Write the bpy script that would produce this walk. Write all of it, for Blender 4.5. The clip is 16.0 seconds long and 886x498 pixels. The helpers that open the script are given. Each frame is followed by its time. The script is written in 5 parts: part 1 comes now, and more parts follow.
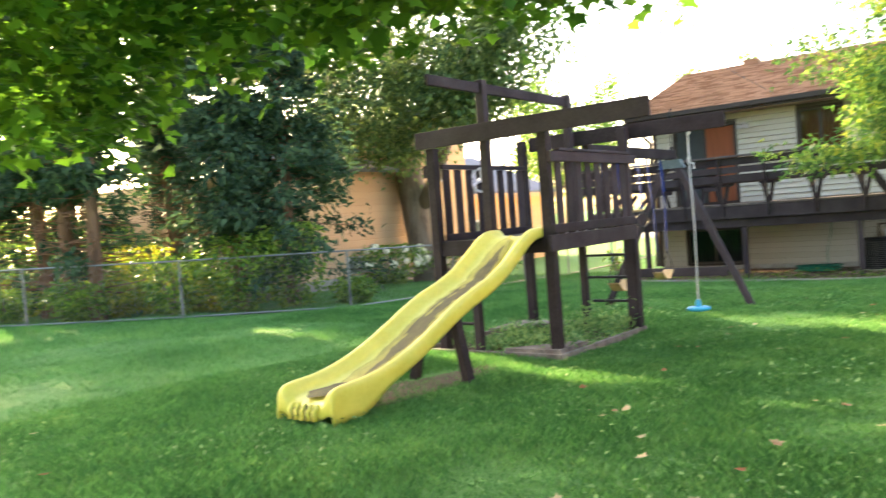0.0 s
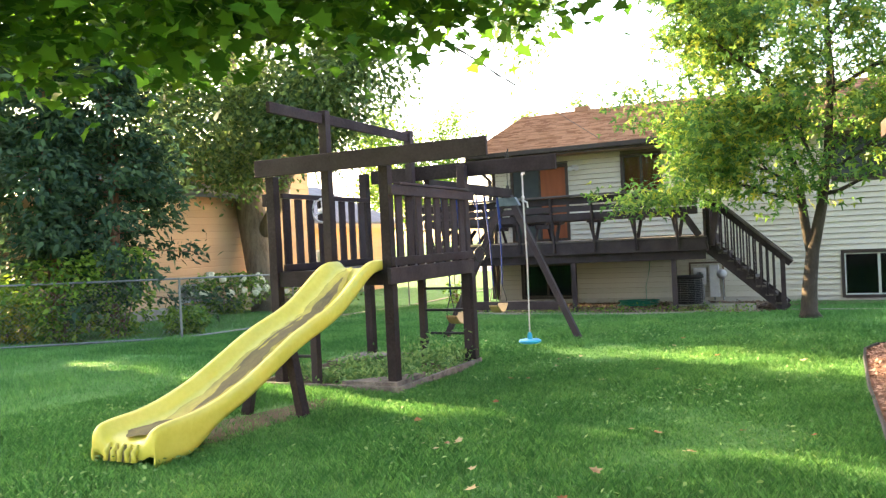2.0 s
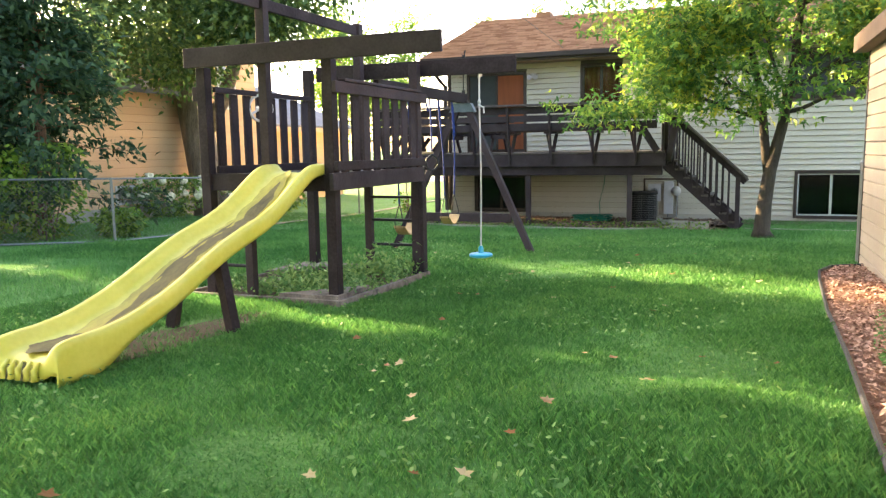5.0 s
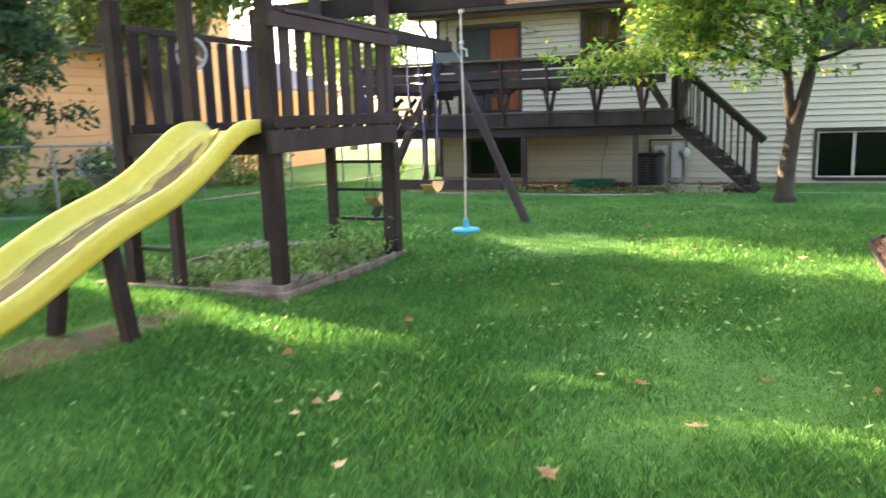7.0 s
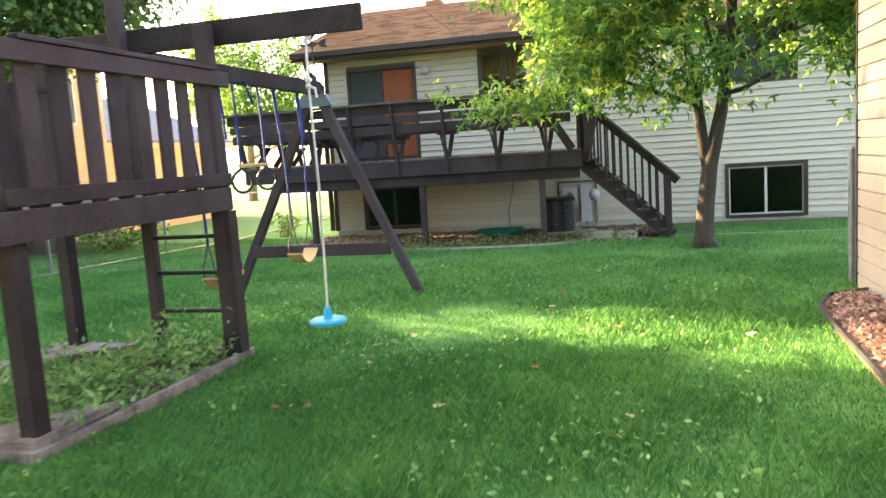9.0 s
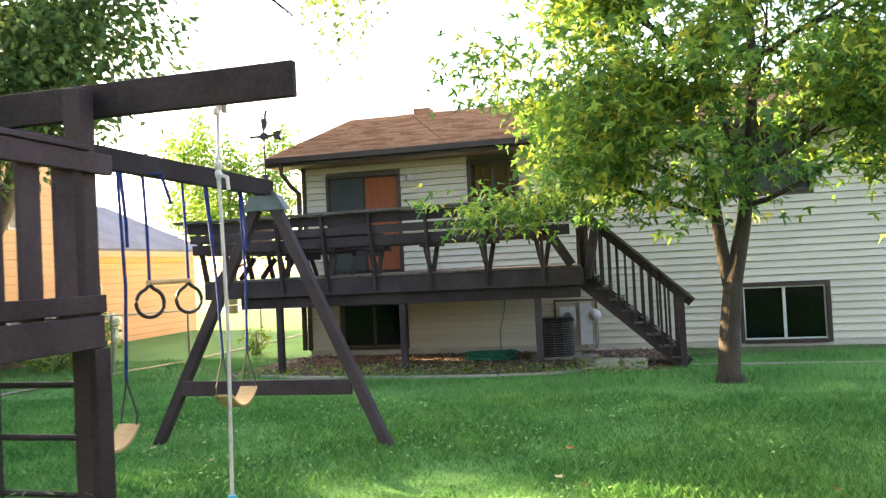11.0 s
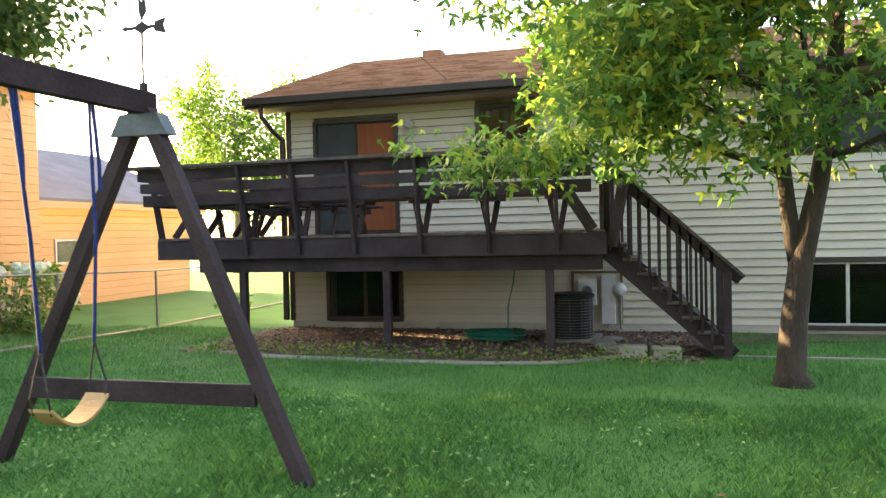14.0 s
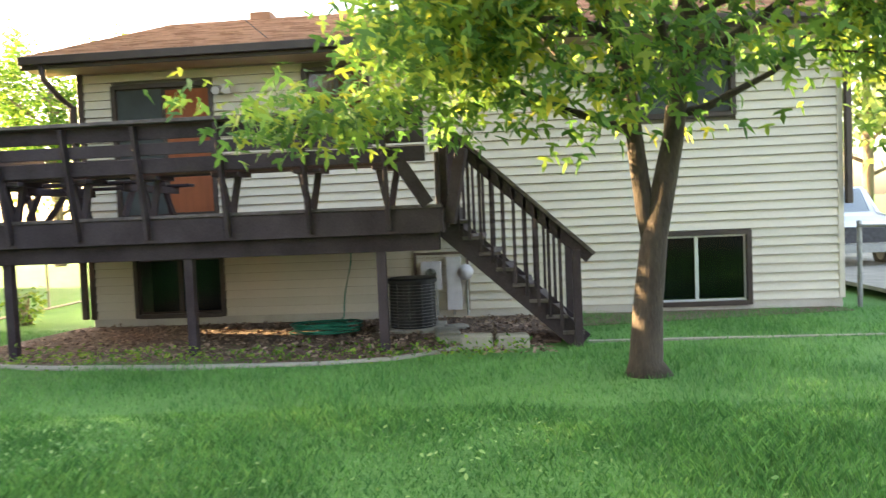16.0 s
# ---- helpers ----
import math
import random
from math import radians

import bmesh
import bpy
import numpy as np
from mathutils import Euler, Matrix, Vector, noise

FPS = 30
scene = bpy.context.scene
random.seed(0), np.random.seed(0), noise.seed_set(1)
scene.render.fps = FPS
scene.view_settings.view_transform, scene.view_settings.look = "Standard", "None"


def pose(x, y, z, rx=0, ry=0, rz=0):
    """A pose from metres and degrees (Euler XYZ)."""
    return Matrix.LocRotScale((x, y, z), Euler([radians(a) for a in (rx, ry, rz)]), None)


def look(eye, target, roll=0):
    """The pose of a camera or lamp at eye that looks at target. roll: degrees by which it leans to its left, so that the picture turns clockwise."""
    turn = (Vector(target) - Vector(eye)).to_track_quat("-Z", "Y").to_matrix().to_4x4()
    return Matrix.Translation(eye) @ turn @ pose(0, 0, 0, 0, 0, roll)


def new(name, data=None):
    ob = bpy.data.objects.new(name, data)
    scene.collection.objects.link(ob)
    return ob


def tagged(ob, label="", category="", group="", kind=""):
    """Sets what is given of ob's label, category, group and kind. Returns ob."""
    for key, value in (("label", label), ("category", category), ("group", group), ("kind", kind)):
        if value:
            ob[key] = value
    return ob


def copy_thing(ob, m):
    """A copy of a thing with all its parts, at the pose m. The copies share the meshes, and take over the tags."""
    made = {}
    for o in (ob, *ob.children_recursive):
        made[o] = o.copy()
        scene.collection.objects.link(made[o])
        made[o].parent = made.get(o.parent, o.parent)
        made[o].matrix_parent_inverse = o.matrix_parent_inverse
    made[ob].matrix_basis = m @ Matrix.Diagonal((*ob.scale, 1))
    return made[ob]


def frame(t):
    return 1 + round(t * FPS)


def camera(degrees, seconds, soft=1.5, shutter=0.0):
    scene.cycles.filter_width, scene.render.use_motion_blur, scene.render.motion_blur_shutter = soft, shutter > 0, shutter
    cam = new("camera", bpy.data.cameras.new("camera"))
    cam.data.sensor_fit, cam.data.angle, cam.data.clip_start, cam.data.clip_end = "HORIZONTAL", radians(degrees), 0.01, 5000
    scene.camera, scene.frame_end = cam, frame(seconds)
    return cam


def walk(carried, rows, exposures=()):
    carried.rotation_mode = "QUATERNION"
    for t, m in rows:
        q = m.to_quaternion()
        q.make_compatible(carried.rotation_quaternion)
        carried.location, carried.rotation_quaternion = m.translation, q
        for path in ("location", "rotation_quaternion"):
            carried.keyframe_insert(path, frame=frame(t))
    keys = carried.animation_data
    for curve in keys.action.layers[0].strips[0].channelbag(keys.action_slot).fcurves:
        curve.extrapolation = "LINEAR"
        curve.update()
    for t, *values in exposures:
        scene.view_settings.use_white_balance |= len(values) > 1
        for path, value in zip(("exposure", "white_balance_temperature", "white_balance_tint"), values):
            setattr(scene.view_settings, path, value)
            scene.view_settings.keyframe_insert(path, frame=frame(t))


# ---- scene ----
cam = camera(60.3, 16.0, soft=1.3, shutter=0.5)
PATH = [
    (0, (1.139, 0.906, 1.292), (-0.039, 2.52, 1.217), -4.4),
    (0.5, (1.142, 0.905, 1.297), (0.147, 2.639, 1.246), -3.2),
    (1, (1.142, 0.888, 1.292), (0.256, 2.681, 1.274), -2.9),
    (1.5, (1.146, 0.921, 1.306), (0.297, 2.732, 1.293), -2.7),
    (2, (1.169, 0.919, 1.306), (0.347, 2.743, 1.285), -2.8),
    (2.5, (1.159, 0.893, 1.296), (0.369, 2.73, 1.285), -3.1),
    (3, (1.127, 0.913, 1.298), (0.345, 2.754, 1.289), -1.9),
    (3.5, (1.099, 0.923, 1.298), (0.335, 2.771, 1.251), -1.7),
    (4, (1.071, 0.998, 1.299), (0.348, 2.854, 1.129), -2.2),
    (4.5, (1.017, 1.175, 1.276), (0.318, 3.031, 1.016), -2.2),
    (4.7, (1.019, 1.258, 1.275), (0.325, 3.117, 1.023), -1.4),
    (6.8, (0.734, 2.639, 1.15), (0.0, 4.465, 0.792), -0.6),
    (7, (0.686, 2.791, 1.147), (-0.016, 4.632, 0.801), -1.7),
    (7.5, (0.601, 3.255, 1.156), (0.069, 5.153, 0.821), -2.2),
    (8, (0.607, 3.663, 1.167), (0.029, 5.547, 0.827), -1.2),
    (8.5, (0.582, 3.975, 1.167), (-0.055, 5.846, 0.857), -3.9),
    (9, (0.551, 4.423, 1.209), (0.054, 6.344, 0.963), -3.7),
    (9.5, (0.562, 4.809, 1.193), (-0.006, 6.716, 0.991), -0.7),
    (10, (0.464, 5.215, 1.225), (-0.091, 7.136, 1.197), -2.8),
    (10.2, (0.409, 5.384, 1.25), (-0.081, 7.323, 1.274), -4.0),
    (12.3, (0.249, 6.988, 1.189), (-0.278, 8.916, 1.24), -0.2),
    (12.5, (0.261, 7.149, 1.188), (-0.316, 9.064, 1.243), 0.2),
    (13, (0.198, 7.507, 1.177), (-0.427, 9.406, 1.214), -1.6),
    (13.5, (0.175, 7.875, 1.159), (-0.378, 9.797, 1.147), -2.4),
    (14, (0.213, 8.181, 1.181), (-0.318, 10.109, 1.134), -1.3),
    (14.5, (0.198, 8.471, 1.148), (-0.277, 10.412, 1.062), -2.3),
    (15, (0.21, 8.845, 1.143), (-0.095, 10.819, 1.036), -3.1),
    (15.5, (0.337, 9.226, 1.119), (0.065, 11.206, 1.042), -1.3),
    (16, (0.375, 9.576, 1.078), (0.196, 11.566, 0.979), -2.4),
]
walk(cam, [(t, look(eye, target, roll)) for t, eye, target, roll in PATH], [(0, 3.45, 7300, 16), (1.5, 3.4, 7300, 16), (4, 3.35, 7300, 16), (7, 3.42, 7300, 16), (8.5, 3.58, 7300, 16), (9.2, 3.5, 7300, 16), (10, 3.4, 7300, 16), (13, 3.02, 7400, 16), (14.5, 3.25, 7700, 17), (15.5, 3.6, 7800, 17), (16, 3.6, 7800, 17)])

# ---------------------------------------------------------------- light
SUN_AZ, SUN_EL = 72.0, 17.0  # degrees to the left of +y, and above the horizon
world = bpy.data.worlds.new("sky")
scene.world = world
world.use_nodes = True
wn = world.node_tree.nodes
sky = wn.new("ShaderNodeTexSky")
sky.sky_type = 'NISHITA'
sky.sun_disc = False
sky.sun_elevation = radians(SUN_EL)
sky.sun_rotation = radians(-SUN_AZ)
sky.dust_density = 3.0
wn["Background"].inputs["Strength"].default_value = 0.15
world.node_tree.links.new(sky.outputs[0], wn["Background"].inputs["Color"])
sun = new("sun", bpy.data.lights.new("sun", "SUN"))
sun.data.energy = 5.0
sun.data.angle = radians(0.6)
sun.data.color = (1.0, 0.8, 0.46)
_s = Vector((-math.sin(radians(SUN_AZ)) * math.cos(radians(SUN_EL)), math.cos(radians(SUN_AZ)) * math.cos(radians(SUN_EL)), math.sin(radians(SUN_EL))))
sun.matrix_world = look(_s * 60, (0, 0, 0))

# ---------------------------------------------------------------- materials


def mat(name, c1, c2, rough=0.7, scale=6.0, fine=60.0, bump=0.2, stretch=(1, 1, 1), metal=0.0, island=0.0, objrand=0.0, spec=0.3, translucent=0.0, c3=None, dist=0.01):
    """Two colours blended by coarse and fine noise, with fine relief."""
    m = bpy.data.materials.new(name)
    m.use_nodes = True
    n, l = m.node_tree.nodes, m.node_tree.links
    b = n["Principled BSDF"]
    tc = n.new("ShaderNodeTexCoord")
    mp = n.new("ShaderNodeMapping")
    mp.inputs["Scale"].default_value = stretch
    l.new(tc.outputs["Object"], mp.inputs[0])
    a = n.new("ShaderNodeTexNoise")
    a.inputs["Scale"].default_value = scale
    a.inputs["Detail"].default_value = 4
    f = n.new("ShaderNodeTexNoise")
    f.inputs["Scale"].default_value = fine
    f.inputs["Detail"].default_value = 3
    l.new(mp.outputs[0], a.inputs["Vector"])
    l.new(mp.outputs[0], f.inputs["Vector"])
    mix = n.new("ShaderNodeMath")
    mix.operation = 'MULTIPLY_ADD'
    l.new(a.outputs[0], mix.inputs[0])
    mix.inputs[1].default_value = 0.65
    m2 = n.new("ShaderNodeMath")
    m2.operation = 'MULTIPLY'
    l.new(f.outputs[0], m2.inputs[0])
    m2.inputs[1].default_value = 0.35
    l.new(m2.outputs[0], mix.inputs[2])
    fac = mix.outputs[0]
    if island or objrand:
        if island:
            g = n.new("ShaderNodeNewGeometry")
            src = g.outputs["Random Per Island"]
        else:
            g = n.new("ShaderNodeObjectInfo")
            src = g.outputs["Random"]
        k = n.new("ShaderNodeMath")
        k.operation = 'MULTIPLY_ADD'
        l.new(src, k.inputs[0])
        k.inputs[1].default_value = island or objrand
        k.inputs[2].default_value = -0.5 * (island or objrand)
        s = n.new("ShaderNodeMath")
        s.operation = 'ADD'
        l.new(fac, s.inputs[0])
        l.new(k.outputs[0], s.inputs[1])
        fac = s.outputs[0]
    r = n.new("ShaderNodeValToRGB")
    r.color_ramp.elements[0].position = 0.3
    r.color_ramp.elements[1].position = 0.7
    r.color_ramp.elements[0].color = (*c1, 1)
    r.color_ramp.elements[1].color = (*c2, 1)
    if c3:
        e = r.color_ramp.elements.new(0.92)
        e.color = (*c3, 1)
    l.new(fac, r.inputs[0])
    l.new(r.outputs[0], b.inputs["Base Color"])
    b.inputs["Roughness"].default_value = rough
    b.inputs["Metallic"].default_value = metal
    b.inputs["Specular IOR Level"].default_value = spec
    if bump:
        bp = n.new("ShaderNodeBump")
        bp.inputs["Strength"].default_value = bump
        bp.inputs["Distance"].default_value = dist
        l.new(f.outputs[0], bp.inputs["Height"])
        l.new(bp.outputs[0], b.inputs["Normal"])
    if translucent:
        t = n.new("ShaderNodeBsdfTranslucent")
        l.new(r.outputs[0], t.inputs[0])
        ms = n.new("ShaderNodeMixShader")
        ms.inputs[0].default_value = translucent
        l.new(b.outputs[0], ms.inputs[1])
        l.new(t.outputs[0], ms.inputs[2])
        l.new(ms.outputs[0], n["Material Output"].inputs["Surface"])
    return m


STAIN = mat("dark brown stain", (0.026, 0.0185, 0.0215), (0.063, 0.048, 0.054), 0.62, 3, 45, 0.3, (1, 1, 1), objrand=0.3, spec=0.1)
BORDER = mat("sun-bleached brown boards", (0.06, 0.046, 0.045), (0.3, 0.25, 0.22), 0.85, 6, 40, 0.4)
STAIN_WORN = mat("worn brown stain", (0.04, 0.03, 0.03), (0.14, 0.115, 0.11), 0.8, 5, 40, 0.35)
WOOD_BARE = mat("bare weathered plywood", (0.32, 0.2, 0.09), (0.5, 0.34, 0.17), 0.8, 6, 50, 0.2)
SIDING = mat("cream vinyl siding", (0.44, 0.395, 0.32), (0.52, 0.47, 0.39), 0.55, 0.6, 25, 0.04, objrand=0.2)
SIDING_PEACH = mat("peach siding", (0.5, 0.3, 0.17), (0.58, 0.36, 0.21), 0.7, 0.5, 25, 0.04, objrand=0.2)
SIDING_SHED = mat("off-white lap siding", (0.28, 0.235, 0.19), (0.38, 0.33, 0.275), 0.65, 1.5, 30, 0.1, objrand=0.15)
SHINGLE = mat("reddish brown shingles", (0.2, 0.095, 0.055), (0.36, 0.19, 0.12), 0.9, 1.5, 60, 0.5, island=0.5)
SHINGLE_GREY = mat("grey shingles", (0.12, 0.12, 0.14), (0.2, 0.2, 0.23), 0.9, 1.5, 60, 0.5)
TRIM = mat("dark brown trim", (0.03, 0.02, 0.018), (0.055, 0.038, 0.032), 0.5, 4, 60, 0.08)
EAVE = mat("brown painted eave", (0.085, 0.055, 0.042), (0.14, 0.095, 0.07), 0.7, 3, 40, 0.1)
SOFFIT = mat("tan soffit", (0.3, 0.22, 0.15), (0.38, 0.29, 0.2), 0.7, 3, 40, 0.08)
ALU = mat("aluminium sash", (0.5, 0.5, 0.5), (0.62, 0.62, 0.62), 0.4, 5, 80, 0.05, metal=0.6)
CURTAIN = mat("rust brown curtain", (0.2, 0.06, 0.026), (0.28, 0.085, 0.036), 0.85, 2, 40, 0.15, (6, 6, 0.5))
SCREEN = mat("dark screen mesh", (0.03, 0.036, 0.036), (0.05, 0.058, 0.058), 0.8, 3, 200, 0.1)
# The darkness of the unlit rooms is put into this near-black colour.
ROOM_DARK = mat("near-black for an unlit room", (0.012, 0.018, 0.028), (0.022, 0.032, 0.048), 0.9, 2, 20, 0.0)
FOUNDATION = mat("concrete foundation", (0.35, 0.31, 0.27), (0.48, 0.44, 0.38), 0.9, 3, 50, 0.25)
# Dark colour stands in for the shadow under each siding lap.
LAP_DARK = mat("dark backing for lap shadow lines", (0.1, 0.09, 0.075), (0.15, 0.13, 0.11), 0.9, 3, 50, 0.1)
CONCRETE = mat("pale concrete", (0.2, 0.18, 0.15), (0.34, 0.31, 0.26), 0.9, 3, 60, 0.3)
ASPHALT = mat("asphalt", (0.16, 0.16, 0.16), (0.24, 0.23, 0.22), 0.9, 2, 60, 0.3)
YELLOW = mat("faded yellow plastic", (0.58, 0.5, 0.06), (0.72, 0.63, 0.12), 0.42, 3, 30, 0.06, spec=0.45)
GRIME = mat("dark grime", (0.05, 0.042, 0.024), (0.17, 0.14, 0.05), 0.8, 9, 60, 0.2, (1.5, 0.35, 1))
GRIME_FILM = mat("dirty film on plastic", (0.24, 0.2, 0.05), (0.5, 0.43, 0.075), 0.7, 7, 50, 0.15, (1.5, 0.3, 1))
BLUE = mat("turquoise plastic", (0.0, 0.3, 0.5), (0.01, 0.38, 0.6), 0.35, 4, 40, 0.04, spec=0.5)
ROPE_WHITE = mat("grey white rope", (0.45, 0.43, 0.42), (0.62, 0.6, 0.58), 0.9, 20, 200, 0.4)
ROPE_BLUE = mat("blue rope", (0.006, 0.014, 0.06), (0.012, 0.04, 0.2), 0.8, 30, 200, 0.4)
CHAIN = mat("dark chain", (0.03, 0.03, 0.035), (0.07, 0.07, 0.08), 0.5, 20, 100, 0.2, metal=0.7)
BLACK = mat("black plastic", (0.01, 0.01, 0.012), (0.02, 0.02, 0.023), 0.5, 8, 60, 0.08)
GREY_PLASTIC = mat("pale grey plastic", (0.42, 0.4, 0.42), (0.55, 0.53, 0.55), 0.5, 8, 60, 0.06)
GALV = mat("galvanised steel", (0.16, 0.165, 0.17), (0.28, 0.285, 0.29), 0.5, 10, 80, 0.1, metal=0.8)
GALV_PAINT = mat("blue grey painted steel bracket", (0.06, 0.085, 0.105), (0.12, 0.15, 0.175), 0.5, 10, 80, 0.1, metal=0.3)
BARK = mat("grey brown bark", (0.09, 0.065, 0.045), (0.24, 0.185, 0.135), 0.9, 9, 40, 1.0, (1, 1, 0.18), dist=0.03)
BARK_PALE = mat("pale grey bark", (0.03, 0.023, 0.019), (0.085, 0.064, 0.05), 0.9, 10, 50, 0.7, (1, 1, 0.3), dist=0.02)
BARK_RED = mat("reddish cedar bark", (0.1, 0.05, 0.03), (0.24, 0.13, 0.08), 0.95, 8, 40, 1.0, (1, 1, 0.12), dist=0.03)
LEAF_MAPLE = mat("maple leaf", (0.035, 0.12, 0.014), (0.12, 0.28, 0.028), 0.5, 1.2, 8, 0, island=0.6, translucent=0.58)
# c3 puts the yellow of backlit leaves into scattered leaf colours.
LEAF_ASH = mat("boxelder leaf", (0.07, 0.17, 0.04), (0.22, 0.37, 0.065), 0.5, 0.9, 8, 0, island=0.8, translucent=0.6, c3=(0.44, 0.44, 0.06))
LEAF_FAR = mat("cottonwood leaf", (0.07, 0.135, 0.05), (0.19, 0.27, 0.075), 0.5, 0.9, 8, 0, island=0.8, translucent=0.52)
LEAF_CEDAR = mat("cedar spray", (0.022, 0.056, 0.03), (0.06, 0.11, 0.045), 0.7, 1.0, 10, 0, island=0.8, translucent=0.3)
# Shrub leaf brightened and yellowed: sunlight put into the colour.
LEAF_SUNLIT = mat("undergrowth leaf in sunlit yellow green", (0.15, 0.23, 0.02), (0.36, 0.36, 0.03), 0.5, 1.0, 8, 0, island=0.7, translucent=0.6)
LEAF_SHRUB = mat("shrub leaf", (0.06, 0.15, 0.02), (0.22, 0.34, 0.045), 0.5, 1.0, 8, 0, island=0.7, translucent=0.5)
PETAL = mat("cream hydrangea petals", (0.6, 0.58, 0.4), (0.78, 0.75, 0.58), 0.7, 8, 40, 0.1)
SOIL = mat("bare soil", (0.06, 0.045, 0.03), (0.13, 0.1, 0.065), 0.95, 4, 50, 0.6, dist=0.03)
GRASS_GROUND = mat("turf", (0.045, 0.14, 0.03), (0.1, 0.24, 0.055), 0.9, 1.2, 40, 0.8, dist=0.03)
GRASS = mat("grass blades", (0.04, 0.15, 0.036), (0.125, 0.32, 0.082), 0.55, 0.9, 4, 0, island=0.5, translucent=0.38, c3=(0.26, 0.4, 0.1))
CHIPS = mat("red wood chips", (0.2, 0.105, 0.075), (0.46, 0.29, 0.22), 0.9, 6, 60, 0.5, island=0.9)
CHIP_GROUND = mat("wood chip bed", (0.11, 0.055, 0.036), (0.26, 0.15, 0.105), 0.95, 20, 70, 0.9, dist=0.03)
MULCH_CHIP = mat("bark mulch piece", (0.1, 0.062, 0.045), (0.32, 0.22, 0.165), 0.95, 15, 60, 0.3, island=1.0)
LEAF_CLOVER = mat("clover leaf", (0.085, 0.21, 0.06), (0.25, 0.4, 0.13), 0.6, 1.0, 8, 0, island=0.7, translucent=0.3)
MULCH = mat("brown mulch", (0.075, 0.047, 0.034), (0.19, 0.125, 0.09), 0.95, 15, 60, 0.9, dist=0.03)
DRY_LEAF = mat("dry leaf", (0.22, 0.09, 0.03), (0.42, 0.32, 0.18), 0.8, 5, 20, 0, objrand=0.9)
HOSE = mat("green hose", (0.0, 0.12, 0.08), (0.01, 0.2, 0.13), 0.4, 10, 60, 0.05)
CAR_PAINT = mat("white car paint", (0.6, 0.6, 0.62), (0.68, 0.68, 0.7), 0.3, 2, 40, 0.0, spec=0.6)
WIRE = mat("chain link wire", (0.25, 0.25, 0.26), (0.38, 0.38, 0.39), 0.5, 10, 80, 0, metal=0.7)

GLASS = bpy.data.materials.new("window glass")
GLASS.use_nodes = True
_n, _l = GLASS.node_tree.nodes, GLASS.node_tree.links
_n.remove(_n["Principled BSDF"])
_tr, _gl, _fr, _mx = _n.new("ShaderNodeBsdfTransparent"), _n.new("ShaderNodeBsdfGlossy"), _n.new("ShaderNodeFresnel"), _n.new("ShaderNodeMixShader")
_tr.inputs[0].default_value = (0.72, 0.76, 0.76, 1)
_gl.inputs["Roughness"].default_value = 0.03
_fr.inputs["IOR"].default_value = 1.4
_l.new(_fr.outputs[0], _mx.inputs[0])
_l.new(_tr.outputs[0], _mx.inputs[1])
_l.new(_gl.outputs[0], _mx.inputs[2])
_l.new(_mx.outputs[0], _n["Material Output"].inputs["Surface"])

# ---------------------------------------------------------------- builders
GROUND = [(-60, 0.0), (3.5, 0.0), (7.2, -0.1), (9.4, -0.19), (12.2, -0.26), (18.0, -0.46), (21.2, -0.56), (400, -0.56)]


def gz(y):
    for (a, za), (b, zb) in zip(GROUND, GROUND[1:]):
        if y <= b:
            return za + (zb - za) * (y - a) / (b - a) if y > a else za
    return GROUND[-1][1]


def box(bm, x0, x1, y0, y1, z0, z1, bevel=0.0):
    m = Matrix.LocRotScale(((x0 + x1) / 2, (y0 + y1) / 2, (z0 + z1) / 2), None, (abs(x1 - x0), abs(y1 - y0), abs(z1 - z0)))
    r = bmesh.ops.create_cube(bm, size=1, matrix=m)
    if bevel:
        es = list({e for v in r["verts"] for e in v.link_edges})
        bmesh.ops.bevel(bm, geom=es, offset=bevel, segments=1, affect='EDGES')
    return r


def beam(bm, p, q, w, h, bevel=0.004, up=(0, 0, 1)):
    """A squared timber from p to q, w wide and h deep."""
    p, q = Vector(p), Vector(q)
    d = (q - p).normalized()
    s = d.cross(Vector(up))
    if s.length < 1e-4:
        s = Vector((1, 0, 0))
    s.normalize()
    u = s.cross(d)
    m = Matrix((s, d, u)).transposed().to_4x4()
    m.translation = (p + q) / 2
    m = m @ Matrix.Diagonal((w, (q - p).length, h, 1))
    r = bmesh.ops.create_cube(bm, size=1, matrix=m)
    if bevel:
        es = list({e for v in r["verts"] for e in v.link_edges})
        bmesh.ops.bevel(bm, geom=es, offset=bevel, segments=1, affect='EDGES')


def tube(bm, pts, radius, n=6):
    """A round tube along points; radius is a number or one for each point."""
    rings = []
    pts = [Vector(p) for p in pts]
    rad = radius if isinstance(radius, (list, tuple)) else [radius] * len(pts)
    ref = Vector((0.13, 0.21, 0.97))
    for i, p in enumerate(pts):
        d = (pts[min(i + 1, len(pts) - 1)] - pts[max(i - 1, 0)]).normalized()
        s = d.cross(ref)
        if s.length < 0.05:
            s = d.cross(Vector((1, 0, 0)))
        s.normalize()
        u = s.cross(d)
        rings.append([bm.verts.new(p + (s * math.cos(a) + u * math.sin(a)) * rad[i]) for a in [2 * math.pi * k / n for k in range(n)]])
    for a, b in zip(rings, rings[1:]):
        for k in range(n):
            bm.faces.new((a[k], a[(k + 1) % n], b[(k + 1) % n], b[k]))
    bm.faces.new(rings[0])
    bm.faces.new(rings[-1][::-1])


def part(name, bm, material, parent=None, label="", smooth=False):
    """Links a bmesh as one mesh object under a thing or under a part."""
    bmesh.ops.recalc_face_normals(bm, faces=bm.faces[:])
    me = bpy.data.meshes.new(name)
    bm.to_mesh(me)
    bm.free()
    me.materials.append(material)
    if smooth:
        for p in me.polygons:
            p.use_smooth = True
    ob = new(name, me)
    if parent is not None:
        ob.parent = parent
    if label:
        ob["label"] = label
    return ob


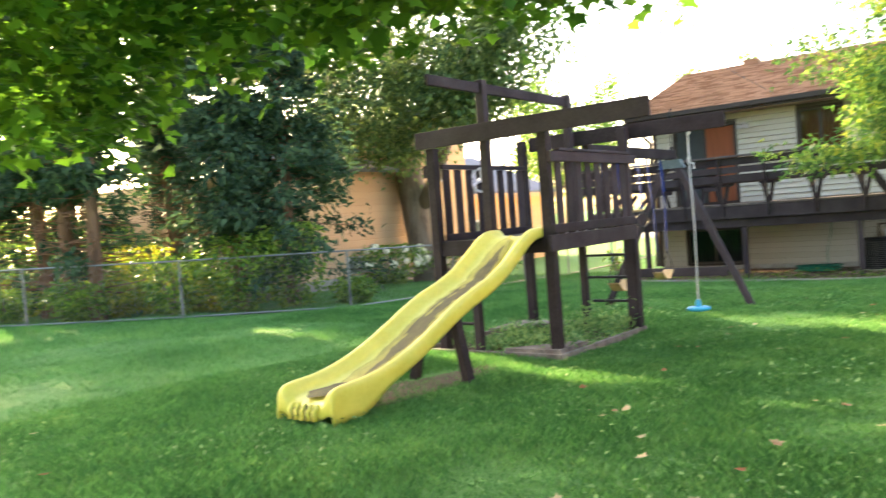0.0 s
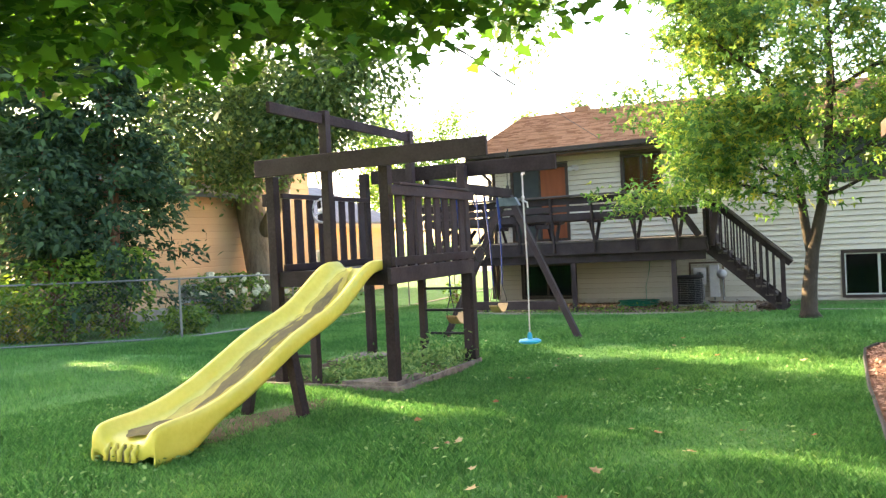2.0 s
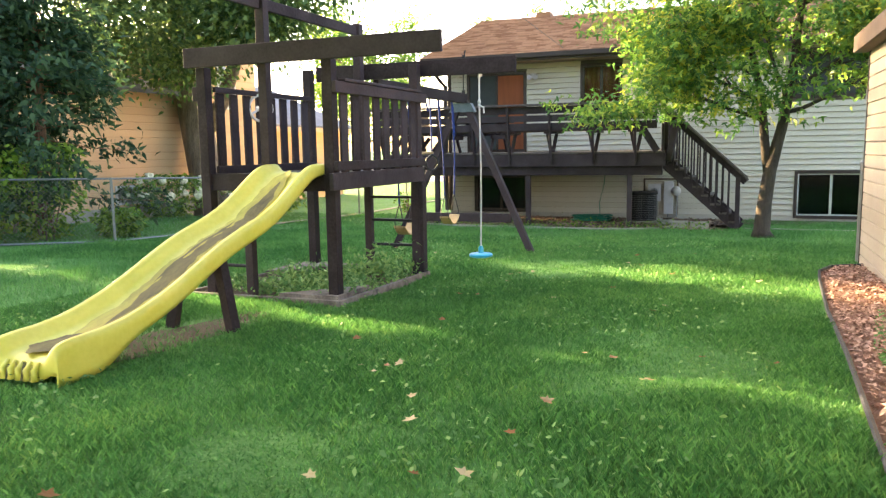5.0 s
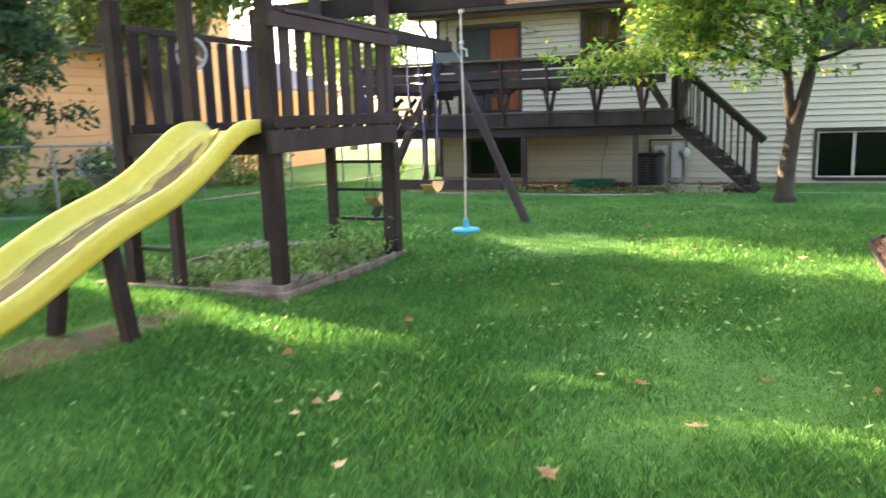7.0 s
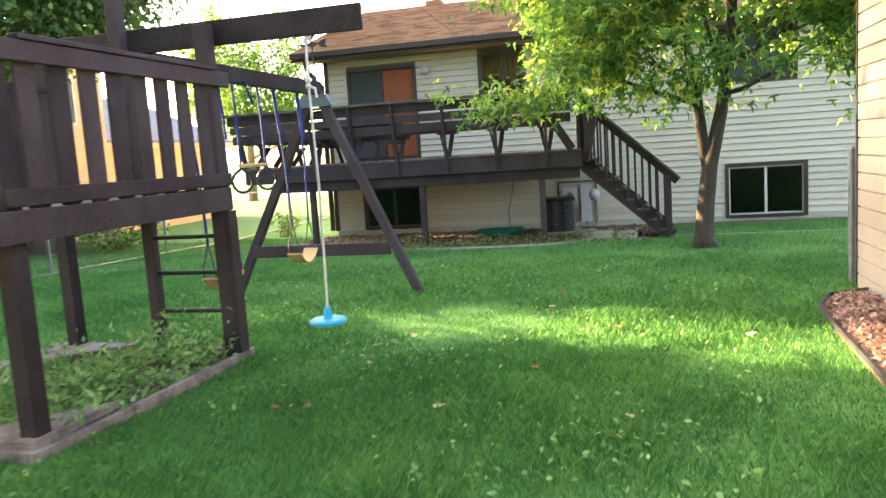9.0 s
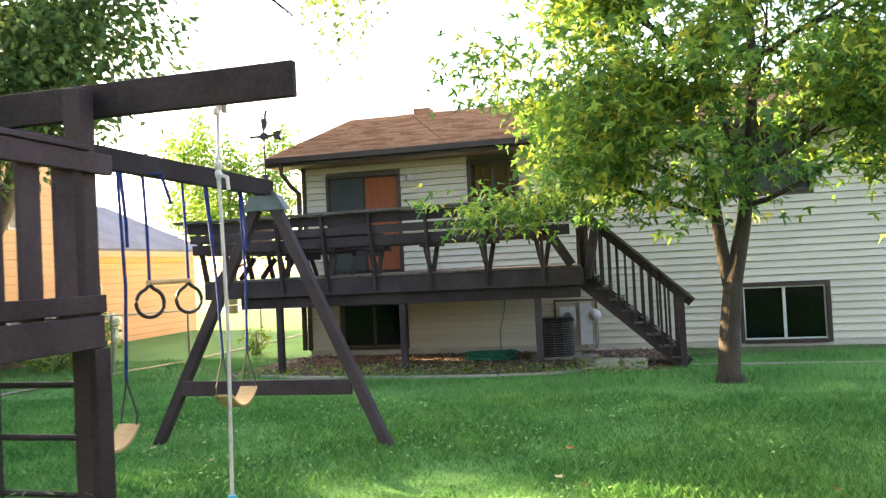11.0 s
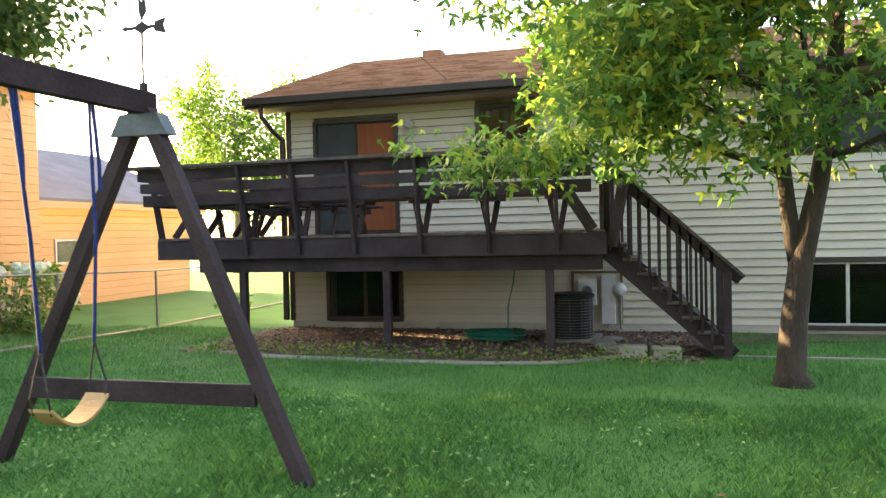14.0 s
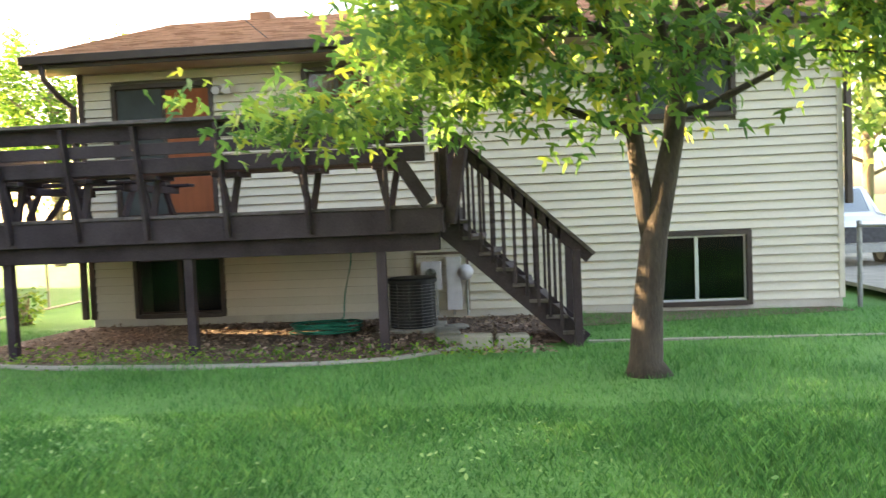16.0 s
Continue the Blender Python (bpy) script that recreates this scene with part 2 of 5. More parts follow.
def thing(name, label, category, at=(0, 0, 0), group="", kind=""):
    ob = new(name)
    ob.location = at
    return tagged(ob, label, category, group, kind)


def boxes(name, material, parent, rows, label="", bevel=0.004):
    """One mesh part a row of (x0, x1, y0, y1, z0, z1)."""
    out = []
    for r in rows:
        bm = bmesh.new()
        box(bm, *r, bevel=bevel)
        out.append(part(name, bm, material, parent, label))
    return out


def beams(name, material, parent, rows, label="", bevel=0.004):
    """One mesh part a row of (p, q, width, depth)."""
    out = []
    for p, q, w, h in rows:
        bm = bmesh.new()
        beam(bm, p, q, w, h, bevel)
        out.append(part(name, bm, material, parent, label))
    return out


def np_mesh(name, verts, faces, material, parent=None, smooth=False):
    """A mesh from arrays: verts (n, 3) and faces (m, k)."""
    me = bpy.data.meshes.new(name)
    k = faces.shape[1]
    me.vertices.add(len(verts))
    me.vertices.foreach_set("co", verts.astype(np.float32).ravel())
    me.loops.add(faces.size)
    me.loops.foreach_set("vertex_index", faces.astype(np.int32).ravel())
    me.polygons.add(len(faces))
    me.polygons.foreach_set("loop_start", np.arange(0, faces.size, k, dtype=np.int32))
    me.update(calc_edges=True)
    me.materials.append(material)
    ob = new(name, me)
    if parent is not None:
        ob.parent = parent
    return ob


def leaf_cloud(rng, centres, directions, size, spread, outline, droop=0.3, flat=0.5):
    """Leaves of one outline (k, 2) at centres, turned at random, lying more or less flat."""
    n = len(centres)
    k = len(outline)
    nrm = rng.normal(size=(n, 3))
    nrm[:, 2] = np.abs(nrm[:, 2]) + flat
    nrm /= np.linalg.norm(nrm, axis=1)[:, None]
    d = directions + rng.normal(scale=0.6, size=(n, 3))
    d[:, 2] -= droop
    d -= nrm * np.sum(d * nrm, axis=1)[:, None]
    d /= np.linalg.norm(d, axis=1)[:, None] + 1e-9
    s = np.cross(nrm, d)
    c = centres + rng.normal(scale=spread, size=(n, 3))
    sz = size * rng.uniform(0.65, 1.25, size=(n, 1, 1))
    o = np.asarray(outline)
    bend = -0.25 * (o[:, 0] ** 2)
    v = c[:, None, :] + sz * (o[None, :, 0:1] * d[:, None, :] + o[None, :, 1:2] * s[:, None, :] + bend[None, :, None] * nrm[:, None, :])
    f = np.arange(n * k).reshape(n, k)
    return v.reshape(-1, 3), f


OVAL = [(0, 0), (0.35, 0.28), (0.7, 0.22), (1.05, 0), (0.7, -0.22), (0.35, -0.28)]
COMPOUND = [(0, 0), (0.12, 0.05), (0.22, 0.42), (0.42, 0.55), (0.42, 0.1), (0.75, 0.16), (1.15, 0), (0.75, -0.16), (0.42, -0.1), (0.42, -0.55), (0.22, -0.42), (0.12, -0.05)]
MAPLE = [(0, 0), (-0.05, 0.35), (0.3, 0.3), (0.4, 0.62), (0.6, 0.3), (1.05, 0), (0.6, -0.3), (0.4, -0.62), (0.3, -0.3), (-0.05, -0.35)]
SPRAY = [(0, 0), (0.3, 0.22), (0.6, 0.1), (1.0, 0.0), (0.6, -0.14), (0.25, -0.2)]


def grow(rng, start, direction, length, radius, depth, bm, tips, spread=0.6, droop=0.0, forks=3, bend=0.25, up=0.1):
    """Limbs that fork; leaves the ends and middles of the thin ones in tips."""
    p = np.array(start, float)
    d = np.array(direction, float)
    d /= np.linalg.norm(d)
    seg = 4
    pts, rad = [p.copy()], [radius]
    for i in range(seg):
        d = d + rng.normal(scale=bend * 0.4, size=3) + np.array([0, 0, up * 0.3 - droop * 0.3])
        d /= np.linalg.norm(d)
        p = p + d * length / seg
        pts.append(p.copy())
        rad.append(radius * (1 - 0.55 * (i + 1) / seg))
        if depth <= 1:
            tips.append((p.copy(), d.copy()))
    tube(bm, pts, rad, 8 if radius > 0.08 else (5 if radius > 0.02 else 3))
    if depth <= 0:
        return
    for i in range(forks):
        k = rng.integers(2, seg + 1) if i else seg
        a = d + rng.normal(scale=spread, size=3)
        a[2] += up - droop
        grow(rng, pts[k], a, length * rng.uniform(0.6, 0.82), rad[k] * 0.75, depth - 1, bm, tips, spread, droop, forks, bend, up)


def tips_to_leaves(rng, tips, per, spread):
    c = np.repeat(np.array([t[0] for t in tips]), per, axis=0)
    d = np.repeat(np.array([t[1] for t in tips]), per, axis=0)
    return c, d

# ---------------------------------------------------------------- ground
def ground_sheet():
    xs = sorted(set([-400, -200, -100, -60, -40, -30] + [i * 1.0 for i in range(-24, 17)] + [20, 30, 40, 60, 100, 200, 400]))
    ys = sorted(set([-400, -200, -100, -50, -20] + [i * 1.0 for i in range(-10, 41)] + [50, 70, 100, 200, 400, 900]))
    v = np.array([(x, y, gz(y) + (0.02 * math.sin(x * 1.3) * math.cos(y * 0.9) if abs(x) < 12 and -5 < y < 19 else 0) * 0.5) for y in ys for x in xs])
    w = len(xs)
    f = np.array([(j * w + i, j * w + i + 1, (j + 1) * w + i + 1, (j + 1) * w + i) for j in range(len(ys) - 1) for i in range(w - 1)])
    ob = np_mesh("ground", v, f, GRASS_GROUND)
    for p in ob.data.polygons:
        p.use_smooth = True
    return tagged(ob, "green mown lawn sloping gently to the house", "lawn", kind="structure")


ground_sheet()


def flat_patch(name, outline, lift, material, label, category, rise=0.0):
    """A thin raised bed over the lawn with the given outline."""
    bm = bmesh.new()
    top = [bm.verts.new((x, y, gz(y) + lift)) for x, y in outline]
    bot = [bm.verts.new((x, y, gz(y) - 0.05)) for x, y in outline]
    bm.faces.new(top)
    for i in range(len(top)):
        j = (i + 1) % len(top)
        bm.faces.new((top[i], bot[i], bot[j], top[j]))
    return tagged(part(name, bm, material), label, category, kind="structure")


# ---------------------------------------------------------------- the house
WALL_Y, HX0, HX1, BASE, TOP = 21.15, -6.29, 5.17, -0.42, 3.52
OPEN = {  # x0, x1, z0, z1
    "patio": (-5.77, -4.15, 1.14, 3.24), "upper": (-2.72, -1.69, 2.2, 3.34),
    "basement": (-5.58, -4.12, -0.42, 0.56), "low": (2.33, 3.88, -0.48, 0.62), "upper_right": (2.2, 3.7, 2.3, 3.34)}


def cut_spans(x0, x1, z0, z1, holes):
    spans = [(x0, x1)]
    for a, b, c, d in holes:
        if c < z1 - 0.01 and d > z0 + 0.01:
            nxt = []
            for s, e in spans:
                if b <= s or a >= e:
                    nxt.append((s, e))
                else:
                    if a > s:
                        nxt.append((s, a))
                    if b < e:
                        nxt.append((b, e))
            spans = nxt
    return [(s, e) for s, e in spans if e - s > 0.02]


def wall_blocks(name, y0, y1, x0, x1, z0, z1, holes, material, label):
    """A solid wall with openings that go through it, as one mesh of blocks."""
    bm = bmesh.new()
    cuts = sorted({z0, z1, *[h[2] for h in holes], *[h[3] for h in holes]})
    cuts = [c for c in cuts if z0 <= c <= z1]
    for a, b in zip(cuts, cuts[1:]):
        for s, e in cut_spans(x0, x1, a, b, holes):
            box(bm, s, e, y0, y1, a, b)
    return tagged(part(name, bm, material), label, "wall", kind="structure")


wall_front = wall_blocks("wall_south", WALL_Y + 0.02, WALL_Y + 0.2, HX0, HX1, -0.62, TOP, list(OPEN.values()), LAP_DARK, "cream vinyl-sided back wall of the house")
for nm, bx, lb in (("wall_west", (HX0, HX0 + 0.2, WALL_Y + 0.2, 30.8, -0.6, TOP), "cream sided end wall of the house"),
                   ("wall_east", (HX1 - 0.2, HX1, WALL_Y + 0.2, 30.8, -0.6, TOP), "cream sided end wall by the driveway"),
                   ("wall_north", (HX0, HX1, 30.8, 31.0, -0.6, TOP), "cream street wall of the house")):
    bm = bmesh.new()
    box(bm, *bx)
    tagged(part(nm, bm, SIDING), lb, "wall", kind="structure")
# Ceiling and solid block added behind the windows, coloured dark as unlit rooms.
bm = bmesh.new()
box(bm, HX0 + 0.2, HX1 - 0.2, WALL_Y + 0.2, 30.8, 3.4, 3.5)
tagged(part("ceiling", bm, ROOM_DARK), "ceiling inside the house, coloured near black as if unlit", "ceiling", kind="structure")
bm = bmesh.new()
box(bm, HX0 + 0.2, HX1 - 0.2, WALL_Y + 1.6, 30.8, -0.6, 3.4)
tagged(part("dark_backing", bm, ROOM_DARK), "added near-black backing behind the windows, in place of an unlit room", "wall", kind="structure")

# gable roof with the ridge along x
RX0, RX1, RY0, RIDGE_Y, RZ0, RZ1 = -6.85, 5.7, 20.55, 26.0, 3.56, 5.34


def roof_slab(name, y0, z0, y1, z1, thick, material, label):
    bm = bmesh.new()
    vs = [bm.verts.new(p) for p in ((RX0, y0, z0), (RX1, y0, z0), (RX1, y1, z1), (RX0, y1, z1))]
    vt = [bm.verts.new((v.co.x, v.co.y, v.co.z + thick)) for v in vs]
    bm.faces.new(vs[::-1])
    bm.faces.new(vt)
    for i in range(4):
        j = (i + 1) % 4
        bm.faces.new((vs[i], vs[j], vt[j], vt[i]))
    return tagged(part(name, bm, material), label, "roof", kind="structure")


roof = roof_slab("roof", RY0, RZ0, RIDGE_Y, RZ1, 0.06, SHINGLE, "reddish brown asphalt shingle roof")
roof_slab("roof_back", 31.5, RZ0, RIDGE_Y, RZ1, 0.06, SHINGLE, "reddish brown asphalt shingle roof, street side")
for nm, x in (("gable_west", HX0), ("gable_east", HX1 - 0.2)):
    bm = bmesh.new()
    a = [bm.verts.new((x, y, z)) for y, z in ((WALL_Y, TOP), (30.9, TOP), (RIDGE_Y, RZ1 - 0.02))]
    b = [bm.verts.new((x + 0.2, v.co.y, v.co.z)) for v in a]
    bm.faces.new(a)
    bm.faces.new(b[::-1])
    for i in range(3):
        bm.faces.new((a[i], b[i], b[(i + 1) % 3], a[(i + 1) % 3]))
    tagged(part(nm, bm, SIDING), "cream sided gable end", "wall", kind="structure")
rngs = np.random.default_rng(3)
sv, sf = [], []
rows_n = 38
for r in range(rows_n):
    t0 = r / rows_n
    t1 = t0 + 1.25 / rows_n
    x = RX0 + rngs.uniform(-0.3, 0)
    while x < RX1:
        w = rngs.uniform(0.22, 0.4)
        xa, xb = max(x, RX0 - 0.01), min(x + w - 0.008, RX1 + 0.01)
        x += w
        if xb - xa < 0.03:
            continue
        k = len(sv)
        ya, yb = RY0 + (RIDGE_Y - RY0) * t0 - 0.02, RY0 + (RIDGE_Y - RY0) * min(t1, 1)
        za, zb = RZ0 + (RZ1 - RZ0) * t0 + 0.085 + rngs.uniform(0, 0.01), RZ0 + (RZ1 - RZ0) * min(t1, 1) + 0.066
        sv += [(xa, ya, za - 0.022), (xb, ya, za - 0.022), (xb, ya, za), (xa, ya, za), (xb, yb, zb), (xa, yb, zb)]
        sf += [(k, k + 1, k + 2, k + 3), (k + 3, k + 2, k + 4, k + 5)]
sh = np_mesh("shingles", np.array(sv), np.array(sf), SHINGLE, roof)
sh["kind"] = "stuff"
house_trim = [
    ("fascia", (RX0, RX1, RY0 - 0.03, RY0, 3.44, 3.62), TRIM, "dark brown eave fascia"),
    ("gutter", (RX0 + 0.02, RX1, RY0 - 0.13, RY0 - 0.03, 3.5, 3.62), TRIM, "dark brown eave gutter"),
    ("soffit", (RX0, RX1, RY0, WALL_Y + 0.02, 3.45, 3.475), SOFFIT, "tan soffit under the eave"),
    ("corner_trim", (HX0 - 0.04, HX0 + 0.06, WALL_Y - 0.035, WALL_Y + 0.06, -0.42, 3.45), TRIM, "dark brown corner board"),
    ("corner_trim_east", (HX1 - 0.05, HX1 + 0.03, WALL_Y - 0.03, WALL_Y + 0.06, -0.42, 3.45), SIDING, "cream corner post"),
    ("foundation_strip", (HX0, HX1, WALL_Y - 0.01, WALL_Y + 0.02, -0.62, -0.42), FOUNDATION, "tan concrete foundation strip"),
    ("ridge_vent", (-5.0, -4.55, RIDGE_Y - 0.35, RIDGE_Y + 0.1, RZ1 - 0.02, RZ1 + 0.14), SHINGLE, "low brown roof vent")]
for nm, bx, m, lb in house_trim:
    bm = bmesh.new()
    box(bm, *bx, bevel=0.006)
    tagged(part(nm, bm, m), lb, "trim", kind="structure")
# rake boards on the west gable
for nm, y in (("rake_board", RY0), ("rake_board_back", 31.5)):
    bm = bmesh.new()
    beam(bm, (RX0 - 0.02, y, RZ0), (RX0 - 0.02, RIDGE_Y, RZ1), 0.03, 0.16)
    tagged(part(nm, bm, TRIM), "dark brown gable rake board", "trim", kind="structure")


def window(name, o, sill, panes, label, curtain=None, screen=False, panel=(), metal=ALU):
    """A sliding window in its opening: brown casing, metal sash, panes."""
    x0, x1, z0, z1 = o
    w = thing(name, label, "window", kind="structure")
    y = WALL_Y
    c = 0.06
    boxes("window_frame", TRIM, w, [(x0 - 0.01, x0 + c, y - 0.045, y + 0.1, z0, z1), (x1 - c, x1 + 0.01, y - 0.045, y + 0.1, z0, z1),
                                    (x0 + c, x1 - c, y - 0.045, y + 0.1, z1 - c, z1 + 0.01), (x0 + c, x1 - c, y - 0.055, y + 0.1, z0 - 0.01, z0 + c)])
    n = panes
    ww = (x1 - x0 - 2 * c) / n
    for i in range(n):
        a, b = x0 + c + i * ww, x0 + c + (i + 1) * ww
        yy = y + 0.01 + 0.025 * i
        sash = boxes("sash", metal if not screen else TRIM, w, [(a, b, yy, yy + 0.02, z0 + c, z0 + c + 0.03)])[0]
        boxes("sash_rail", metal if not screen else TRIM, w, [(a, b, yy, yy + 0.02, z1 - c - 0.03, z1 - c), (a, a + 0.03, yy, yy + 0.02, z0 + c + 0.03, z1 - c - 0.03),
                                                            (b - 0.03, b, yy, yy + 0.02, z0 + c + 0.03, z1 - c - 0.03)])
        if panel and i in panel:
            boxes("panel", CURTAIN, w, [(a + 0.03, b - 0.03, yy + 0.004, yy + 0.016, z0 + c + 0.03, z1 - c - 0.03)], "matte rust brown panel", 0)
            continue
        pane = boxes("pane", GLASS, w, [(a + 0.03, b - 0.03, yy + 0.008, yy + 0.012, z0 + c + 0.03, z1 - c - 0.03)], bevel=0)[0]
        pane.visible_shadow = False
        if screen:
            boxes("insect_screen", SCREEN, w, [(a + 0.02, b - 0.02, yy - 0.012, yy - 0.009, z0 + c + 0.02, z1 - c - 0.02)], "dark insect screen", 0)
    if curtain:
        for a, b in curtain:
            bm = bmesh.new()
            k = 40
            vs = [[bm.verts.new((a + (b - a) * i / k, y + 0.09 + 0.012 * math.sin(i * 1.1), z)) for z in (z0 + c, z1 - c)] for i in range(k + 1)]
            for p, q in zip(vs, vs[1:]):
                bm.faces.new((p[0], q[0], q[1], p[1]))
            part("curtain", bm, CURTAIN, w, "rust brown curtain behind the glass")
    return w


window("door_1", OPEN["patio"], 1.14, 2, "brown-framed sliding patio door with a rust brown panel", None, True, (1,))
window("window_1", OPEN["upper"], 2.2, 2, "brown-framed upstairs window with rust curtains", [(-2.66, -1.75)], metal=TRIM)
window("window_2", OPEN["basement"], -0.42, 2, "dark basement sliding window with a brown sash", metal=TRIM)
window("window_3", OPEN["low"], -0.48, 2, "dark lower sliding window with pale sash")
window("window_4", OPEN["upper_right"], 2.3, 2, "upstairs window behind the tree leaves", None, True)

# wall light with two flood lamps
wl = thing("wall_light", "white twin-lamp flood light beside the patio door", "light", (-3.95, WALL_Y, 3.12))
bm = bmesh.new()
box(bm, -0.06, 0.06, -0.05, -0.012, -0.06, 0.06, 0.01)
part("back_plate", bm, GREY_PLASTIC, wl)
for sx in (-0.08, 0.09):
    bm = bmesh.new()
    tube(bm, [(sx * 0.5, -0.05, 0), (sx, -0.1, -0.02), (sx, -0.19, -0.06)], [0.02, 0.05, 0.065], 10)
    part("lamp_head", bm, GREY_PLASTIC, wl)
# downspout at the west corner
ds = thing("downspout", "dark brown downspout with an elbow under the eave", "downspout")
bm = bmesh.new()
tube(bm, [(-6.5, 20.5, 3.5), (-6.5, 20.52, 3.3), (-6.42, 20.8, 3.05), (-6.36, 21.05, 2.92), (-6.36, 21.06, 2.5)], 0.045, 8)
part("elbow", bm, TRIM, ds, smooth=True)
bm = bmesh.new()
box(bm, -6.41, -6.31, 20.99, 21.07, -0.4, 2.95, 0.01)
part("pipe", bm, TRIM, ds)
ds2 = thing("downspout", "dark brown downspout on the corner by the gate", "downspout")
bm = bmesh.new()
box(bm, 5.2, 5.29, 21.02, 21.12, 0.95, 3.5, 0.01)
part("pipe", bm, TRIM, ds2)

# ---------------------------------------------------------------- the deck
DX0, DX1, DY0, DZ = -6.66, -0.38, 17.73, 1.13
deck = thing("deck", "dark brown stained raised deck on posts", "deck", kind="structure")
boxes("fascia_board", STAIN, deck, [(DX0, DX1, DY0, DY0 + 0.04, 0.85, DZ - 0.01), (DX1, DX1 + 0.04, DY0, WALL_Y - 0.06, 0.85, DZ - 0.01), (DX0 - 0.04, DX0, DY0, WALL_Y - 0.06, 0.85, DZ - 0.01)])
n = 24
boxes("deck_plank", STAIN_WORN, deck, [(DX0 - 0.02, DX1 + 0.02, DY0 - 0.02 + i * 0.143, DY0 - 0.02 + i * 0.143 + 0.14, DZ - 0.008, DZ + 0.03) for i in range(n) if DY0 + i * 0.143 + 0.12 < WALL_Y - 0.05])
boxes("joist", STAIN, deck, [(DX0 + 0.3 + i * 0.6, DX0 + 0.34 + i * 0.6, DY0 + 0.05, WALL_Y - 0.06, 0.88, DZ - 0.012) for i in range(10)])
boxes("beam", STAIN, deck, [(-6.08, DX1 - 0.02, 17.82, 17.96, 0.66, 0.848)])
boxes("post", STAIN, deck, [(x - 0.05, x + 0.05, 17.84, 17.94, gz(17.9) - 0.02, 0.66) for x in (-5.41, -3.25, -1.06)])
boxes("ledger", STAIN, deck, [(DX0, DX1, WALL_Y - 0.056, WALL_Y - 0.014, 0.9, 1.1)])

# bench rail: outward leaning posts, three boards and a cap, bench inside
SUP = [-6.45, -5.97, -5.24, -4.44, -3.63, -2.71, -1.8, -0.93]
rail = thing("deck_rail", "dark brown built-in bench railing with V-shaped supports", "railing")
RY = 17.5  # top of the leaning back


def lean(z):
    return DY0 - 0.03 - (z - 0.95) / (2.14 - 0.95) * (DY0 - 0.03 - RY)


for x in SUP[2:]:
    beams("back_post", STAIN, rail, [((x, lean(0.9), 0.9), (x, lean(2.13), 2.13), 0.045, 0.09)])
    beams("v_brace", STAIN, rail, [((x - 0.02, DY0 + 0.1, DZ + 0.03), (x - 0.1, DY0 + 0.1, 1.56), 0.05, 0.07), ((x + 0.02, DY0 + 0.1, DZ + 0.03), (x + 0.1, DY0 + 0.1, 1.56), 0.05, 0.07)])
    boxes("seat_arm", STAIN, rail, [(x - 0.15, x + 0.15, DY0 - 0.06, DY0 + 0.4, 1.555, 1.6)])
for z0, z1 in ((1.98, 2.135), (1.815, 1.945), (1.62, 1.78)):
    zm = (z0 + z1) / 2
    beams("rail_board", STAIN, rail, [((DX0 - 0.16 - 0.12 * (zm - 1.6), lean(zm) + 0.055, zm), (-0.5, lean(zm) + 0.055, zm), 0.04, z1 - z0)], bevel=0.004)
beams("cap", STAIN_WORN, rail, [((DX0 - 0.42, RY + 0.04, 2.165), (-0.48, RY + 0.04, 2.165), 0.2, 0.04)], "weathered rail cap")
boxes("seat_plank", STAIN, rail, [(DX0 - 0.02, -0.8, DY0 + 0.06 + i * 0.12, DY0 + 0.17 + i * 0.12, 1.6, 1.64) for i in range(3)])
# west side bench rail
rail2 = thing("deck_rail", "dark brown bench railing on the open end of the deck", "railing")
for y in (17.95, 18.75, 19.6, 20.5):
    beams("back_post", STAIN, rail2, [((DX0 - 0.07, y, 0.9), (DX0 - 0.28, y, 2.13), 0.045, 0.09)])
    beams("seat_brace", STAIN, rail2, [((DX0 + 0.06, y + 0.06, DZ + 0.03), (DX0 + 0.36, y + 0.06, 1.54), 0.045, 0.09)])
for z0, z1 in ((1.98, 2.135), (1.815, 1.945), (1.62, 1.78)):
    zm = (z0 + z1) / 2
    xx = DX0 - 0.02 - 0.2 * (zm - 0.9) / 1.2
    beams("rail_board", STAIN, rail2, [((xx, DY0 - 0.1, zm), (xx, 21.0, zm), 0.04, z1 - z0)])
beams("cap", STAIN_WORN, rail2, [((DX0 - 0.28, RY + 0.15, 2.165), (DX0 - 0.28, 21.0, 2.165), 0.2, 0.04)])
boxes("seat_plank", STAIN, rail2, [(DX0 + 0.06 + i * 0.12, DX0 + 0.17 + i * 0.12, DY0 + 0.5, 21.0, 1.6, 1.64) for i in range(3)])
# corner braces by the stairs
cb = thing("rail_corner", "dark brown corner brace and post at the stair head", "railing")
beams("brace", STAIN, cb, [((-0.5, DY0 - 0.02, 1.16), (-0.78, DY0 - 0.12, 1.62), 0.05, 0.14), ((-0.28, DY0 + 0.15, 0.95), (-0.12, DY0 + 0.1, 1.75), 0.09, 0.12)])
boxes("panel", STAIN, cb, [(-0.42, -0.375, DY0 + 0.05, DY0 + 0.5, DZ + 0.03, 1.72)])

